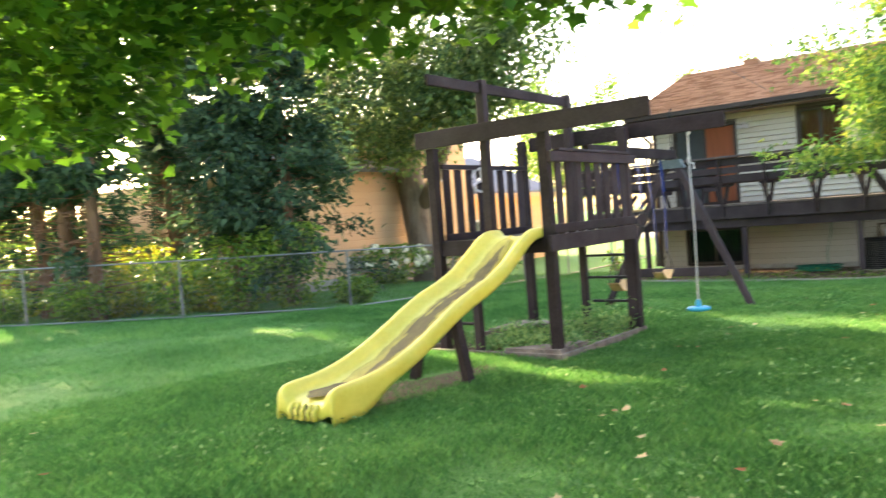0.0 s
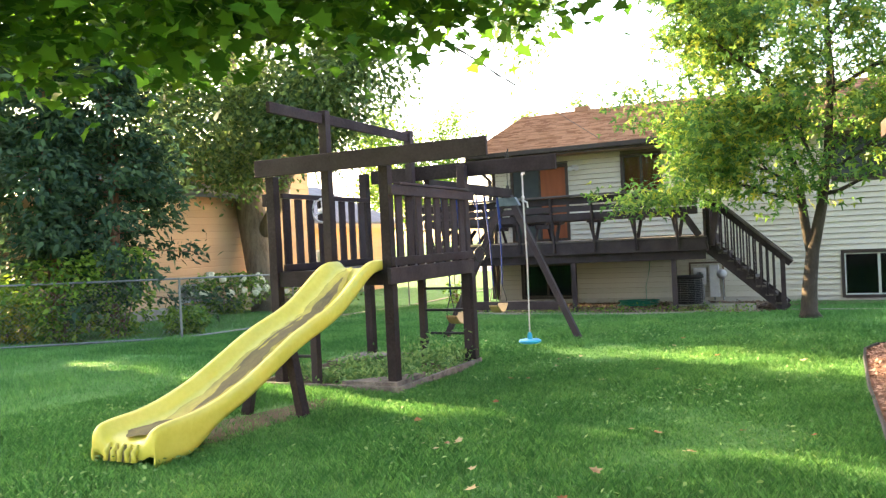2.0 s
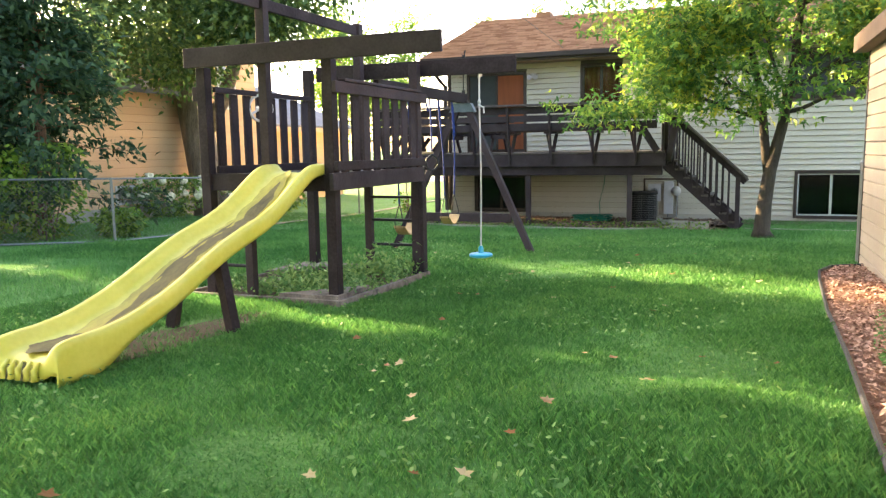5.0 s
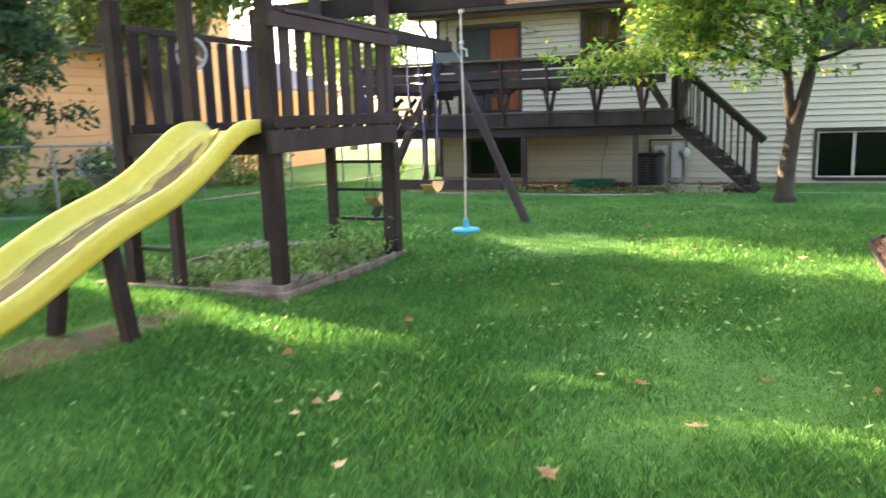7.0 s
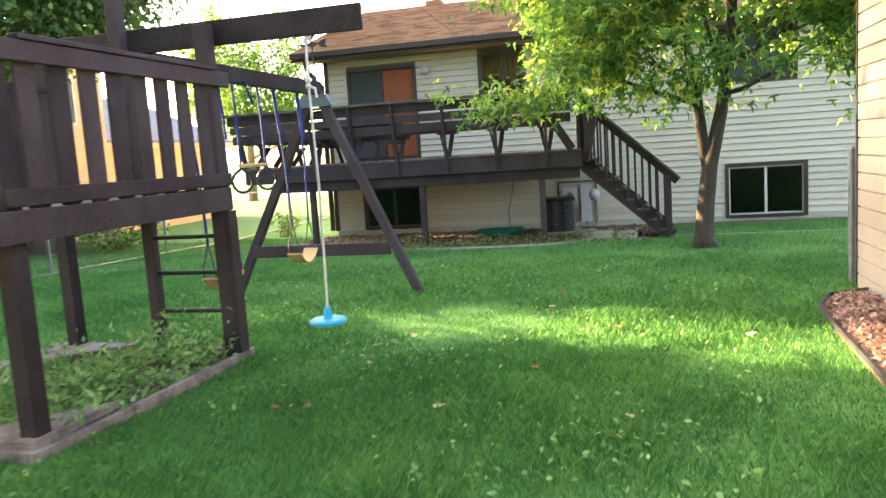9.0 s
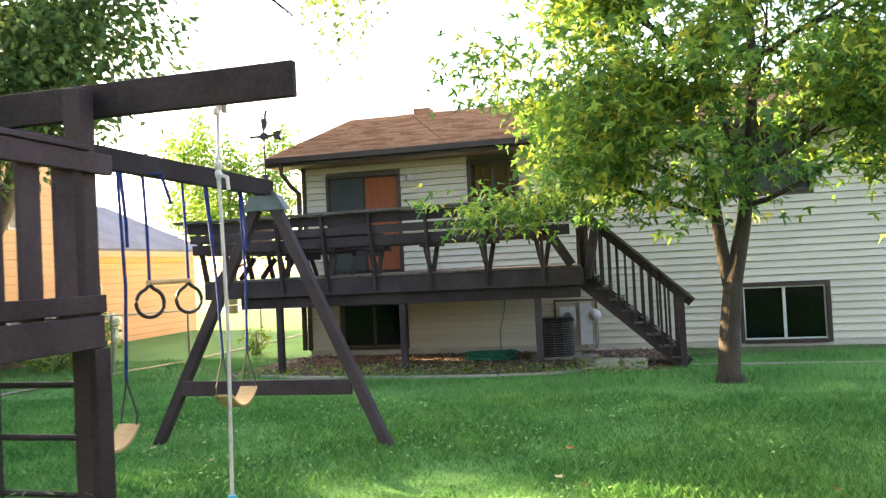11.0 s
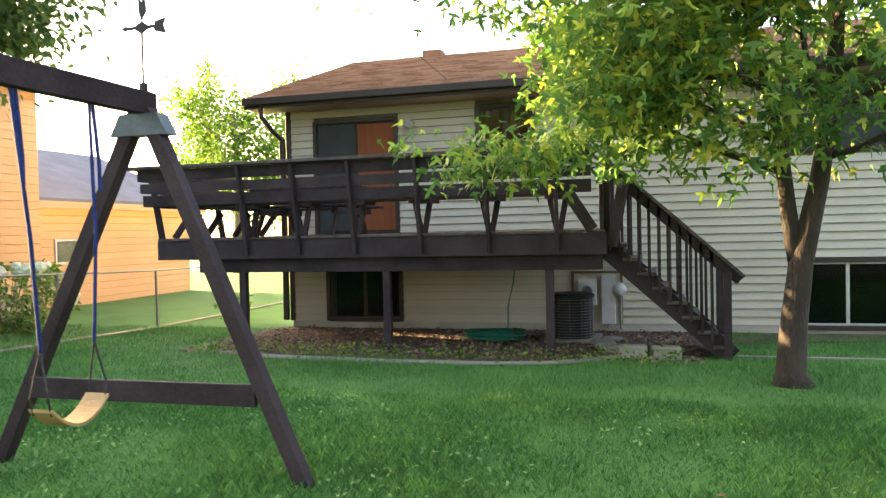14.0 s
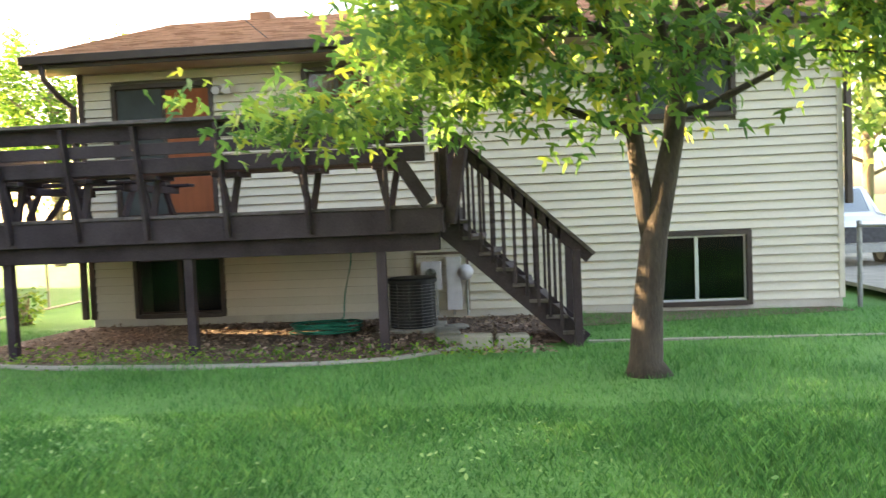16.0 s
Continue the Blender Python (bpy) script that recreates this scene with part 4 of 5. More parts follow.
# ---------------------------------------------------------------- trees
def clumps(rng, blobs, floor):
    """Places of leaf clumps inside ellipsoids (centre, radii, count), thicker towards the outside, with gaps."""
    out = []
    for c, r, n in blobs:
        d = rng.normal(size=(n, 3))
        d /= np.linalg.norm(d, axis=1)[:, None]
        q = rng.uniform(0.05, 1, n) ** 0.45
        p = d * q[:, None]
        gap = np.array([noise.noise(Vector(k * 2.6 + np.array(c) * 0.37)) for k in p])
        p = p[gap > -0.04] * rng.uniform(0.85, 1.12, size=(int((gap > -0.04).sum()), 1))
        p = np.array(c) + p * np.array(r)
        p = p[p[:, 2] > floor + rng.uniform(0, 0.35, len(p))]
        out += [(k, (k - np.array(c)) / (np.linalg.norm(k - np.array(c)) + 1e-6)) for k in p]
    return out


def tree(name, label, category, trunks, bark, leaf, seed, leaves, size, outline, spread, droop=0.3, flat=0.5, limbs=(), blobs=(), floor=1.0, inside=None):
    """trunks: (points, radii); limbs: (start, direction, length, radius, depth); blobs: see clumps()."""
    rng = np.random.default_rng(seed)
    t = thing(name, label, category)
    bm = bmesh.new()
    for pts, rad in trunks:
        tube(bm, pts, rad, 14)
    part("trunk", bm, bark, t, smooth=True)
    bm = bmesh.new()
    tips = []
    for s, d, length, r, depth, kw in limbs:
        grow(rng, s, d, length, r, depth, bm, tips, **kw)
    part("branching", bm, bark, t, smooth=True)
    tips = tips + clumps(rng, blobs, floor)
    if inside:
        tips = [q for q in tips if inside(q[0])]
    per = max(1, leaves // max(1, len(tips)))
    c, d = tips_to_leaves(rng, tips, per, spread)
    v, f = leaf_cloud(rng, c, d, size, spread, outline, droop, flat)
    cr = np_mesh("crown", v, f, leaf, t)
    cr["kind"] = "stuff"
    return t, tips


# tree beside the stairs, forked trunk
TB = Vector((1.49, 16.2, gz(16.2)))
K = dict(spread=0.5, droop=0.0, forks=3, bend=0.3, up=0.08)
trunks = [([TB + Vector(p) for p in ((0.02, 0, -0.05), (0, 0, 0.12), (0.03, 0, 0.6), (0.1, 0, 1.2), (0.28, 0.03, 2.0), (0.42, 0.05, 3.0), (0.5, 0.1, 4.2), (0.5, 0.1, 5.6))], [0.23, 0.145, 0.125, 0.112, 0.09, 0.075, 0.06, 0.04]),
          ([TB + Vector(p) for p in ((0.08, 0, 1.0), (0.03, 0.02, 1.42), (-0.02, 0.05, 1.9), (-0.08, 0.05, 2.5), (-0.3, 0.0, 3.4), (-0.5, 0, 4.4))], [0.07, 0.078, 0.074, 0.066, 0.05, 0.035])]
limbs = []
for z, x0, d, ln in ((2.1, -0.08, (-1, -0.25, 0.22), 1.6), (2.4, -0.1, (-0.9, 0.35, 0.3), 1.6), (2.9, -0.2, (-0.8, -0.7, 0.35), 1.6), (3.4, -0.3, (-1, 0.1, 0.5), 1.7), (4.2, -0.45, (-0.6, 0.2, 0.9), 1.6), (4.4, -0.5, (-0.9, -0.3, 0.7), 1.6),
                     (2.2, 0.3, (0.9, -0.3, 0.3), 1.3), (2.6, 0.36, (0.6, -0.8, 0.35), 1.4), (3.0, 0.42, (1, 0.3, 0.4), 1.5), (3.5, 0.45, (0.2, -0.9, 0.5), 1.5), (4.0, 0.48, (0.8, -0.4, 0.6), 1.6), (4.6, 0.5, (-0.5, 0.5, 0.8), 1.5), (5.0, 0.5, (0.6, 0.4, 0.9), 1.5), (5.5, 0.5, (0.0, -0.2, 1.0), 1.6), (2.5, 0.3, (-0.2, -0.9, 0.4), 1.3), (5.2, 0.5, (-0.7, -0.3, 0.8), 1.6)):
    limbs.append((TB + Vector((x0, 0.05, z)), d, ln * (0.72 if d[0] < -0.3 else 0.85), 0.045, 3, K))
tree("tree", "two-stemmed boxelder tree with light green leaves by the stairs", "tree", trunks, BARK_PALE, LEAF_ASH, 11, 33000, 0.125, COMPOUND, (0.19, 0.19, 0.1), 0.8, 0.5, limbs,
     [((1.5, 16.0, 4.5), (2.5, 2.2, 2.9), 620), ((0.1, 15.9, 3.5), (1.3, 1.3, 1.3), 200), ((-0.9, 15.7, 2.05), (1.0, 0.6, 0.4), 90), ((3.3, 15.8, 3.6), (1.5, 1.5, 1.9), 330), ((1.0, 15.3, 2.4), (1.6, 0.9, 0.7), 170),
      ((-1.35, 15.6, 3.6), (0.5, 0.5, 0.4), 40), ((-1.25, 15.6, 2.6), (0.35, 0.4, 0.22), 40), ((-2.1, 15.6, 2.1), (0.2, 0.3, 0.12), 10), ((-1.55, 15.6, 1.85), (0.35, 0.4, 0.2), 26)], 1.4,
     lambda q: not (q[0] < -0.75 and 2.1 < q[2] < 3.2))

# large maple over the start of the walk
MB = Vector((-3.3, 0.6, 0.0))
K = dict(spread=0.42, droop=0.0, forks=3, bend=0.25, up=0.0)
trunks = [([MB + Vector(p) for p in ((0, 0, -0.05), (0, 0, 0.3), (0.05, 0, 1.5), (0.05, 0.1, 3.2), (0.0, 0.1, 5.5), (0, 0, 8))], [0.42, 0.3, 0.26, 0.23, 0.18, 0.1])]
limbs = []
for z, d, ln in ((2.9, (-0.5, 1, 0.16), 2.1), (3.1, (0.25, 1, 0.16), 2.0), (3.0, (-1, 0.5, 0.2), 2.1), (3.4, (0.9, 0.9, 0.2), 1.9), (3.5, (-0.2, 1, 0.3), 2.2), (3.6, (-0.8, 0.9, 0.3), 2.3), (4.0, (0.4, 0.9, 0.4), 2.2), (4.2, (-1, 0.1, 0.4), 2.2),
                 (4.4, (-0.4, 0.8, 0.5), 2.4), (4.2, (1, 0.3, 0.45), 2.0), (4.6, (0.9, -0.5, 0.4), 2.0), (4.6, (-0.7, -0.6, 0.5), 2.2), (5.2, (0.1, 0.9, 0.7), 2.3), (5.6, (-0.8, 0.5, 0.8), 2.2), (6.2, (0.7, 0.5, 0.9), 2.2), (6.8, (0, -0.3, 1), 2.2)):
    limbs.append((MB + Vector((0.03, 0.05, z + 0.5)), d, ln * 0.9, 0.06, 3, K))
tree("maple_tree", "spreading maple tree with dark green lobed leaves overhead", "tree", trunks, BARK, LEAF_MAPLE, 5, 44000, 0.115, MAPLE, 0.16, 0.25, 1.2, limbs,
     [((-2.6, 4.6, 3.3), (1.6, 1.2, 0.85), 560), ((-1.2, 5.6, 3.35), (1.3, 1.0, 0.65), 320), ((-4.2, 3.6, 3.2), (1.6, 1.5, 1.0), 420), ((-4.5, 3.6, 2.4), (0.9, 0.9, 0.6), 150), ((0.0, 5.9, 3.35), (0.9, 0.7, 0.3), 60)], 1.9)

# big leaning cottonwood behind the fence
CB = Vector((-12.8, 19.3, gz(19.3)))
K = dict(spread=0.5, droop=0.08, forks=3, bend=0.3, up=0.1)
trunks = [([CB + Vector(p) for p in ((0.1, 0, -0.05), (0, 0, 0.4), (-0.25, 0, 1.5), (-0.6, 0.1, 3.0), (-0.9, 0.2, 4.6), (-1.2, 0.2, 7.0), (-1.3, 0.2, 10)) ], [0.7, 0.5, 0.46, 0.42, 0.36, 0.26, 0.12]),
          ([CB + Vector(p) for p in ((-0.3, 0, 2.0), (0.5, 0, 3.2), (1.2, 0.1, 4.8), (2.0, 0.2, 7.0), (2.6, 0.2, 9.5))], [0.2, 0.2, 0.16, 0.12, 0.06])]
limbs = []
for p, d, ln in (((-0.7, 0.1, 3.6), (-0.9, -0.6, 0.3), 2.4), ((-0.9, 0.2, 4.6), (-0.8, -0.5, 0.5), 2.6), ((-1.0, 0.2, 5.6), (0.2, -0.9, 0.4), 2.5), ((-1.1, 0.2, 6.6), (-0.9, 0.1, 0.6), 2.8), ((-1.2, 0.2, 8), (-0.4, -0.4, 0.9), 2.8), ((-1.3, 0.2, 9.5), (0.2, 0.1, 1), 2.8),
                 ((1.9, 0.2, 6.8), (0.6, -0.7, 0.5), 2.7), ((2.2, 0.2, 8), (1, -0.1, 0.5), 2.8), ((2.5, 0.2, 9.2), (0.5, 0.1, 1), 2.8), ((2.4, 0.2, 8.8), (0.9, -0.5, 0.4), 3.0), ((2.6, 0.2, 9.4), (1, 0.2, 0.7), 3.0)):
    limbs.append((CB + Vector(p), d, ln, 0.09, 3, K))
# Low clumps added to shade the lawn; a cleared band lets sun reach the boxelder.
tree("cottonwood_tree", "large leaning tree with furrowed bark beyond the fence", "tree", trunks, BARK, LEAF_FAR, 21, 80000, 0.14, OVAL, 0.3, 0.4, 0.4, limbs,
     [((-13.8, 18.5, 6.8), (4.0, 2.8, 3.2), 400), ((-12.0, 17.4, 6.0), (1.8, 0.9, 1.3), 70), ((-12.2, 17.6, 3.6), (1.4, 0.8, 0.7), 130), ((-10.4, 18.8, 7.2), (2.2, 2.0, 2.2), 80), ((-14.2, 17.6, 3.9), (2.2, 1.2, 1.1), 120), ((-11.9, 18.3, 5.0), (1.5, 1.2, 1.0), 90), ((-12.5, 16.2, 4.5), (1.5, 1.0, 1.0), 120), ((-11.0, 18.8, 7.4), (2.0, 1.6, 1.6), 160), ((-8.2, 17.0, 5.9), (1.9, 1.0, 1.5), 230), ((-10.6, 17.6, 5.1), (1.7, 1.0, 1.2), 190), ((-9.9, 17.3, 4.4), (1.7, 0.9, 0.8), 190), ((-8.9, 17.2, 5.2), (1.6, 0.9, 0.9), 150)], 3.0,
     lambda q: q[0] < -6.9 + 1.7 * (q[2] - 4.5) and not (14.8 < q[1] + 0.32 * q[0] < 17.6 and q[2] + 0.32 * q[0] > 1.7))


def cedar(x, y, h, r, z0, seed):
    rng = np.random.default_rng(seed)
    t = thing("cedar_tree", "tall dark cedar with bare reddish lower trunk", "tree", group="cedars behind the fence")
    g = gz(y)
    bm = bmesh.new()
    lean_ = rng.normal(scale=0.15, size=2)
    tube(bm, [(x, y, g - 0.05), (x + lean_[0] * 0.3, y, g + 0.5), (x + lean_[0], y + lean_[1], g + h * 0.5), (x + lean_[0], y + lean_[1], g + h)], [0.2, 0.14, 0.1, 0.02], 9)
    part("trunk", bm, BARK_RED, t, smooth=True)
    bm = bmesh.new()
    cs, dsn = [], []
    n = int(h * 26)
    for i in range(n):
        u = rng.uniform(0, 1) ** 0.8
        z = 0.5 + (h - 0.6) * u
        rr = r * (1 - 0.85 * u) * rng.uniform(0.55, 1.1)
        a = rng.uniform(0, 2 * math.pi)
        d = np.array([math.cos(a), math.sin(a), rng.uniform(-0.1, 0.35)])
        p0 = np.array([x + lean_[0] * u, y + lean_[1] * u, g + z])
        p1 = p0 + d * rr + np.array([0, 0, -0.1 * rr])
        tube(bm, [p0, (p0 + p1) / 2 + np.array([0, 0, -0.05]), p1], [0.018, 0.012, 0.005], 3)
        if z > z0 or rng.uniform() < 0.1:
            m = int(44 + 40 * rr)
            k = rng.uniform(0.35, 1.05, size=m)[:, None]
            cs.append(p0 + (p1 - p0) * k + rng.normal(scale=0.11, size=(m, 3)))
            dsn.append(np.repeat(d[None, :], m, axis=0))
    part("branching", bm, BARK_RED, t)
    v, f = leaf_cloud(rng, np.concatenate(cs), np.concatenate(dsn), 0.18, 0.06, SPRAY, 0.5, 0.1)
    cr = np_mesh("crown", v, f, LEAF_CEDAR, t)
    cr["kind"] = "stuff"


# Spacing set for light: the gaps pass sun strips, added cedars shade the rest.
for i, (x, y, h, r, z0) in enumerate(((-18.2, 8.0, 7.0, 1.6, 2.3), (-16.6, 8.4, 7.4, 1.6, 2.0), (-15.2, 9.0, 7.0, 1.5, 2.7), (-14.4, 9.0, 7.5, 1.5, 2.7), (-13.35, 9.0, 7.2, 1.45, 2.6), (-11.7, 11.3, 7.0, 1.7, 1.3), (-11.0, 12.0, 6.2, 2.3, 0.6), (-20, 7.2, 7.2, 1.7, 2.0), (-16.5, 13.2, 7.5, 1.7, 3.0), (-16.9, 10.4, 7.2, 1.3, 3.2), (-14.6, 11.7, 7.4, 1.2, 3.2), (-17.4, 10.9, 9.0, 2.1, 5.2))):
    cedar(x, y, h, r, z0, 40 + i)


def shrub(x, y, rx, ry, h, seed, material, n, size, label, name="shrub", flowers=0):
    rng = np.random.default_rng(seed)
    t = thing(name, label, "shrub", (0, 0, 0), group="shrubs along the fence")
    g = gz(y)
    bm = bmesh.new()
    for i in range(9):
        a = rng.uniform(0, 2 * math.pi)
        q = rng.uniform(0.2, 0.9)
        tube(bm, [(x + 0.1 * math.cos(a), y + 0.1 * math.sin(a), g - 0.02), (x + rx * 0.5 * q * math.cos(a), y + ry * 0.5 * q * math.sin(a), g + h * 0.5), (x + rx * 0.8 * q * math.cos(a), y + ry * 0.8 * q * math.sin(a), g + h * 0.9)], [0.015, 0.01, 0.004], 4)
    part("stem_clump", bm, BARK, t)
    a = rng.uniform(0, 2 * math.pi, n)
    q = rng.uniform(0.15, 1, n) ** 0.5
    zz = rng.uniform(0.05, 1, n)
    prof = np.sin(np.clip(zz, 0.1, 1) * math.pi * 0.8) + 0.15
    wob = 1 + 0.3 * np.sin(a * 3 + seed) * np.sin(zz * 7 + seed)
    c = np.stack([x + rx * q * prof * wob * np.cos(a), y + ry * q * prof * wob * np.sin(a), g + h * zz], axis=1)
    d = np.stack([np.cos(a), np.sin(a), np.zeros(n)], axis=1)
    v, f = leaf_cloud(rng, c, d, size, 0.04, OVAL, 0.3, 0.6)
    cr = np_mesh("leaves", v, f, material, t)
    cr["kind"] = "stuff"
    for i in range(flowers):
        aa = rng.uniform(0, 2 * math.pi)
        z1 = rng.uniform(0.45, 1.0)
        pr = math.sin(z1 * math.pi * 0.8) + 0.1
        bm = bmesh.new()
        r = rng.uniform(0.07, 0.12)
        bmesh.ops.create_icosphere(bm, subdivisions=2, radius=r, matrix=Matrix.Translation((x + rx * pr * math.cos(aa), y + ry * pr * math.sin(aa), g + h * z1)))
        for vv in bm.verts:
            vv.co += Vector(rng.normal(scale=0.012, size=3))
        part("flower", bm, PETAL, t, "cream flower head")


for i, (x, y, rx, ry, h) in enumerate(((-10.4, 11.5, 0.8, 0.6, 1.7), (-10.9, 10.6, 0.8, 0.6, 1.5), (-12.0, 9.9, 0.7, 0.5, 1.2), (-13.6, 8.8, 0.7, 0.5, 0.8), (-15.2, 8.0, 0.8, 0.5, 0.7), (-9.6, 12.4, 0.35, 0.35, 0.5), (-14.6, 10.2, 0.9, 0.7, 1.2), (-12.6, 11.6, 0.9, 0.8, 1.3))):
    shrub(x, y, rx, ry, h, 60 + i, LEAF_SHRUB, 1500, 0.11, "broad-leaved green shrub tangled through the fence")
# Low shrubs in the sunlit leaf colour, since little sun gets under the cedars.
for i, (x, y, rx, ry, h) in enumerate(((-13.7, 9.5, 0.8, 0.5, 0.75), (-12.9, 10.1, 0.7, 0.5, 0.9), (-11.9, 10.5, 0.6, 0.5, 0.8), (-15.4, 9.8, 0.9, 0.6, 0.8), (-14.2, 10.6, 0.8, 0.6, 1.5), (-12.4, 12.4, 0.9, 0.7, 1.9), (-16.9, 9.4, 0.9, 0.6, 0.8))):
    shrub(x, y, rx, ry, h, 160 + i, LEAF_SUNLIT, 900, 0.11, "undergrowth between the cedar trunks, leaves coloured a sunlit yellow-green")
for i, (x, y, rx, ry, h) in enumerate(((-22.2, 12.0, 1.6, 1.2, 2.5), (-21.5, 8.6, 1.5, 1.1, 2.4), (-19.4, 9.8, 1.3, 1.0, 2.1), (-19.6, 12.4, 1.5, 1.1, 2.3), (-24.5, 10.4, 1.5, 1.2, 2.5))):
    shrub(x, y, rx, ry, h, 180 + i, LEAF_SHRUB, 2600, 0.16, "tall green bush behind the cedars")
shrub(-12.9, 17.6, 1.0, 0.8, 1.15, 71, LEAF_SHRUB, 1800, 0.11, "hydrangea bush with cream flower heads", "hydrangea_bush", 22)
shrub(-10.9, 19.2, 1.1, 0.9, 1.25, 72, LEAF_SHRUB, 2000, 0.11, "hydrangea bush with cream flower heads", "hydrangea_bush", 34)
shrub(-7.9, 21.8, 0.3, 0.3, 0.6, 73, LEAF_SHRUB, 260, 0.09, "small leafy weed by the fence", "weed")

# ---------------------------------------------------------------- fence
fence = thing("fence", "galvanised chain-link fence with round posts", "fence", kind="structure")
FPTS = [(-21.5, 4.3), (-17.6, 6.2), (-13.9, 7.9), (-11.4, 9.6), (-8.85, 11.5), (-8.75, 14.8), (-8.9, 18.2), (-8.87, 20.65), (-8.87, 24.0), (-8.87, 28.0)]
for x, y in FPTS:
    bm = bmesh.new()
    tube(bm, [(x, y, gz(y) - 0.05), (x, y, gz(y) + 1.12)], 0.024, 8)
    part("post", bm, GALV, fence)
for (x0, y0), (x1, y1) in zip(FPTS, FPTS[1:]):
    bm = bmesh.new()
    tube(bm, [(x0, y0, gz(y0) + 1.1), (x1, y1, gz(y1) + 1.1)], 0.018, 6)
    part("top_rail", bm, GALV, fence)
    bm = bmesh.new()
    tube(bm, [(x0, y0, gz(y0) + 0.03), (x1, y1, gz(y1) + 0.03)], 0.022, 5)
    part("bottom_rail", bm, GALV, fence)
    L = math.hypot(x1 - x0, y1 - y0)
    dx, dy = (x1 - x0) / L, (y1 - y0) / L
    vs, fs = [], []
    step = 0.075
    m = int((L + 1.05) / step)
    for sgn in (1, -1):
        for i in range(m):
            a = i * step - (1.05 if sgn > 0 else 0)
            za, zb, sa, sb_ = 0.04, 1.09, a, a + 1.05 * sgn
            if sgn < 0:
                sa, sb_ = a, a - 1.05
            lo, hi = min(sa, sb_), max(sa, sb_)
            t0, t1 = 0.0, 1.0
            for lim, s_ in ((0, 1), (L, -1)):
                fa, fb = (sa - lim) * s_, (sb_ - lim) * s_
                if fa < 0 and fb < 0:
                    t0, t1 = 1, 0
                elif fa < 0:
                    t0 = max(t0, fa / (fa - fb))
                elif fb < 0:
                    t1 = min(t1, fa / (fa - fb))
            if t1 - t0 < 0.03:
                continue
            k = len(vs)
            for t in (t0, t1):
                s = sa + (sb_ - sa) * t
                z = za + (zb - za) * t
                yy = y0 + dy * s
                vs += [(x0 + dx * s - 0.0012 * dx, yy - 0.0012 * dy, gz(yy) + z), (x0 + dx * s + 0.0012 * dx, yy + 0.0012 * dy, gz(yy) + z)]
            fs.append((k, k + 1, k + 3, k + 2))
    wm = np_mesh("mesh_wire", np.array(vs), np.array(fs), WIRE, fence)
    wm["kind"] = "stuff"

# ---------------------------------------------------------------- neighbour's house
NX = -13.9
nh = thing("neighbour_house", "peach sided two-storey house with a grey roof", "house")
bm = bmesh.new()
box(bm, NX - 8, NX, 13.5, 20.0, -0.1, 2.9)
box(bm, NX - 8, NX, 20.0, 23.2, -0.1, 4.7)
wall_n = part("wall", bm, SIDING_PEACH, nh)
boxes("siding_board", SIDING_PEACH, wall_n, [(NX, NX + 0.025, 13.5, 23.2, -0.1 + i * 0.2, -0.1 + i * 0.2 + 0.185) for i in range(15)], bevel=0.008)
boxes("siding_board", SIDING_PEACH, wall_n, [(NX, NX + 0.025, 20.0, 23.2, 2.9 + i * 0.2, 2.9 + i * 0.2 + 0.185) for i in range(9)], bevel=0.008)
bm = bmesh.new()
box(bm, NX - 8, NX + 0.03, 13.5, 23.2, -0.65, -0.1)
part("foundation", bm, CONCRETE, nh)
bm = bmesh.new()
box(bm, NX - 8, NX - 0.5, 23.2, 30.0, -0.6, 2.1)
wall_w = part("wall", bm, SIDING_PEACH, nh)
boxes("siding_board", SIDING_PEACH, wall_w, [(NX - 0.5, NX - 0.475, 23.2, 30.0, -0.4 + i * 0.2, -0.4 + i * 0.2 + 0.185) for i in range(12)], bevel=0.008)
for pts, lb in ((((NX + 0.4, 13.1, 2.85), (NX + 0.4, 20.0, 2.85), (NX - 4, 20.0, 3.9), (NX - 4, 13.1, 3.9)), "grey shingle roof"),
                (((NX + 0.4, 19.7, 4.6), (NX + 0.4, 23.5, 4.6), (NX - 4, 23.5, 6.0), (NX - 4, 19.7, 6.0)), "grey shingle roof of the tall part"),
                (((NX - 0.1, 23.21, 2.1), (NX - 0.1, 30.4, 2.1), (NX - 4.3, 30.4, 3.9), (NX - 4.3, 23.21, 3.9)), "grey shingle roof of the wing")):
    bm = bmesh.new()
    a = [bm.verts.new(p) for p in pts]
    b = [bm.verts.new((p[0], p[1], p[2] + 0.12)) for p in pts]
    bm.faces.new(a)
    bm.faces.new(b)
    for i in range(4):
        bm.faces.new((a[i], b[i], b[(i + 1) % 4], a[(i + 1) % 4]))
    part("roof", bm, SHINGLE_GREY, nh, lb)
boxes("fascia", SIDING_PEACH, nh, [(NX - 0.12, NX - 0.08, 23.2, 30.4, 1.96, 2.14)])
for yy, zz, w, h in ((24.6, 0.55, 0.9, 0.65), (21.6, 2.6, 0.9, 1.3), (17.2, -0.05, 0.9, 0.5)):
    off = -0.47 if yy > 23.2 else 0.03
    wn_ = boxes("window", GREY_PLASTIC, nh, [(NX + off, NX + off + 0.04, yy - w / 2, yy + w / 2, zz, zz + h)])[0]
    boxes("pane", GLASS, wn_, [(NX + off + 0.04, NX + off + 0.05, yy - w / 2 + 0.06, yy + w / 2 - 0.06, zz + 0.06, zz + h - 0.06)], bevel=0)

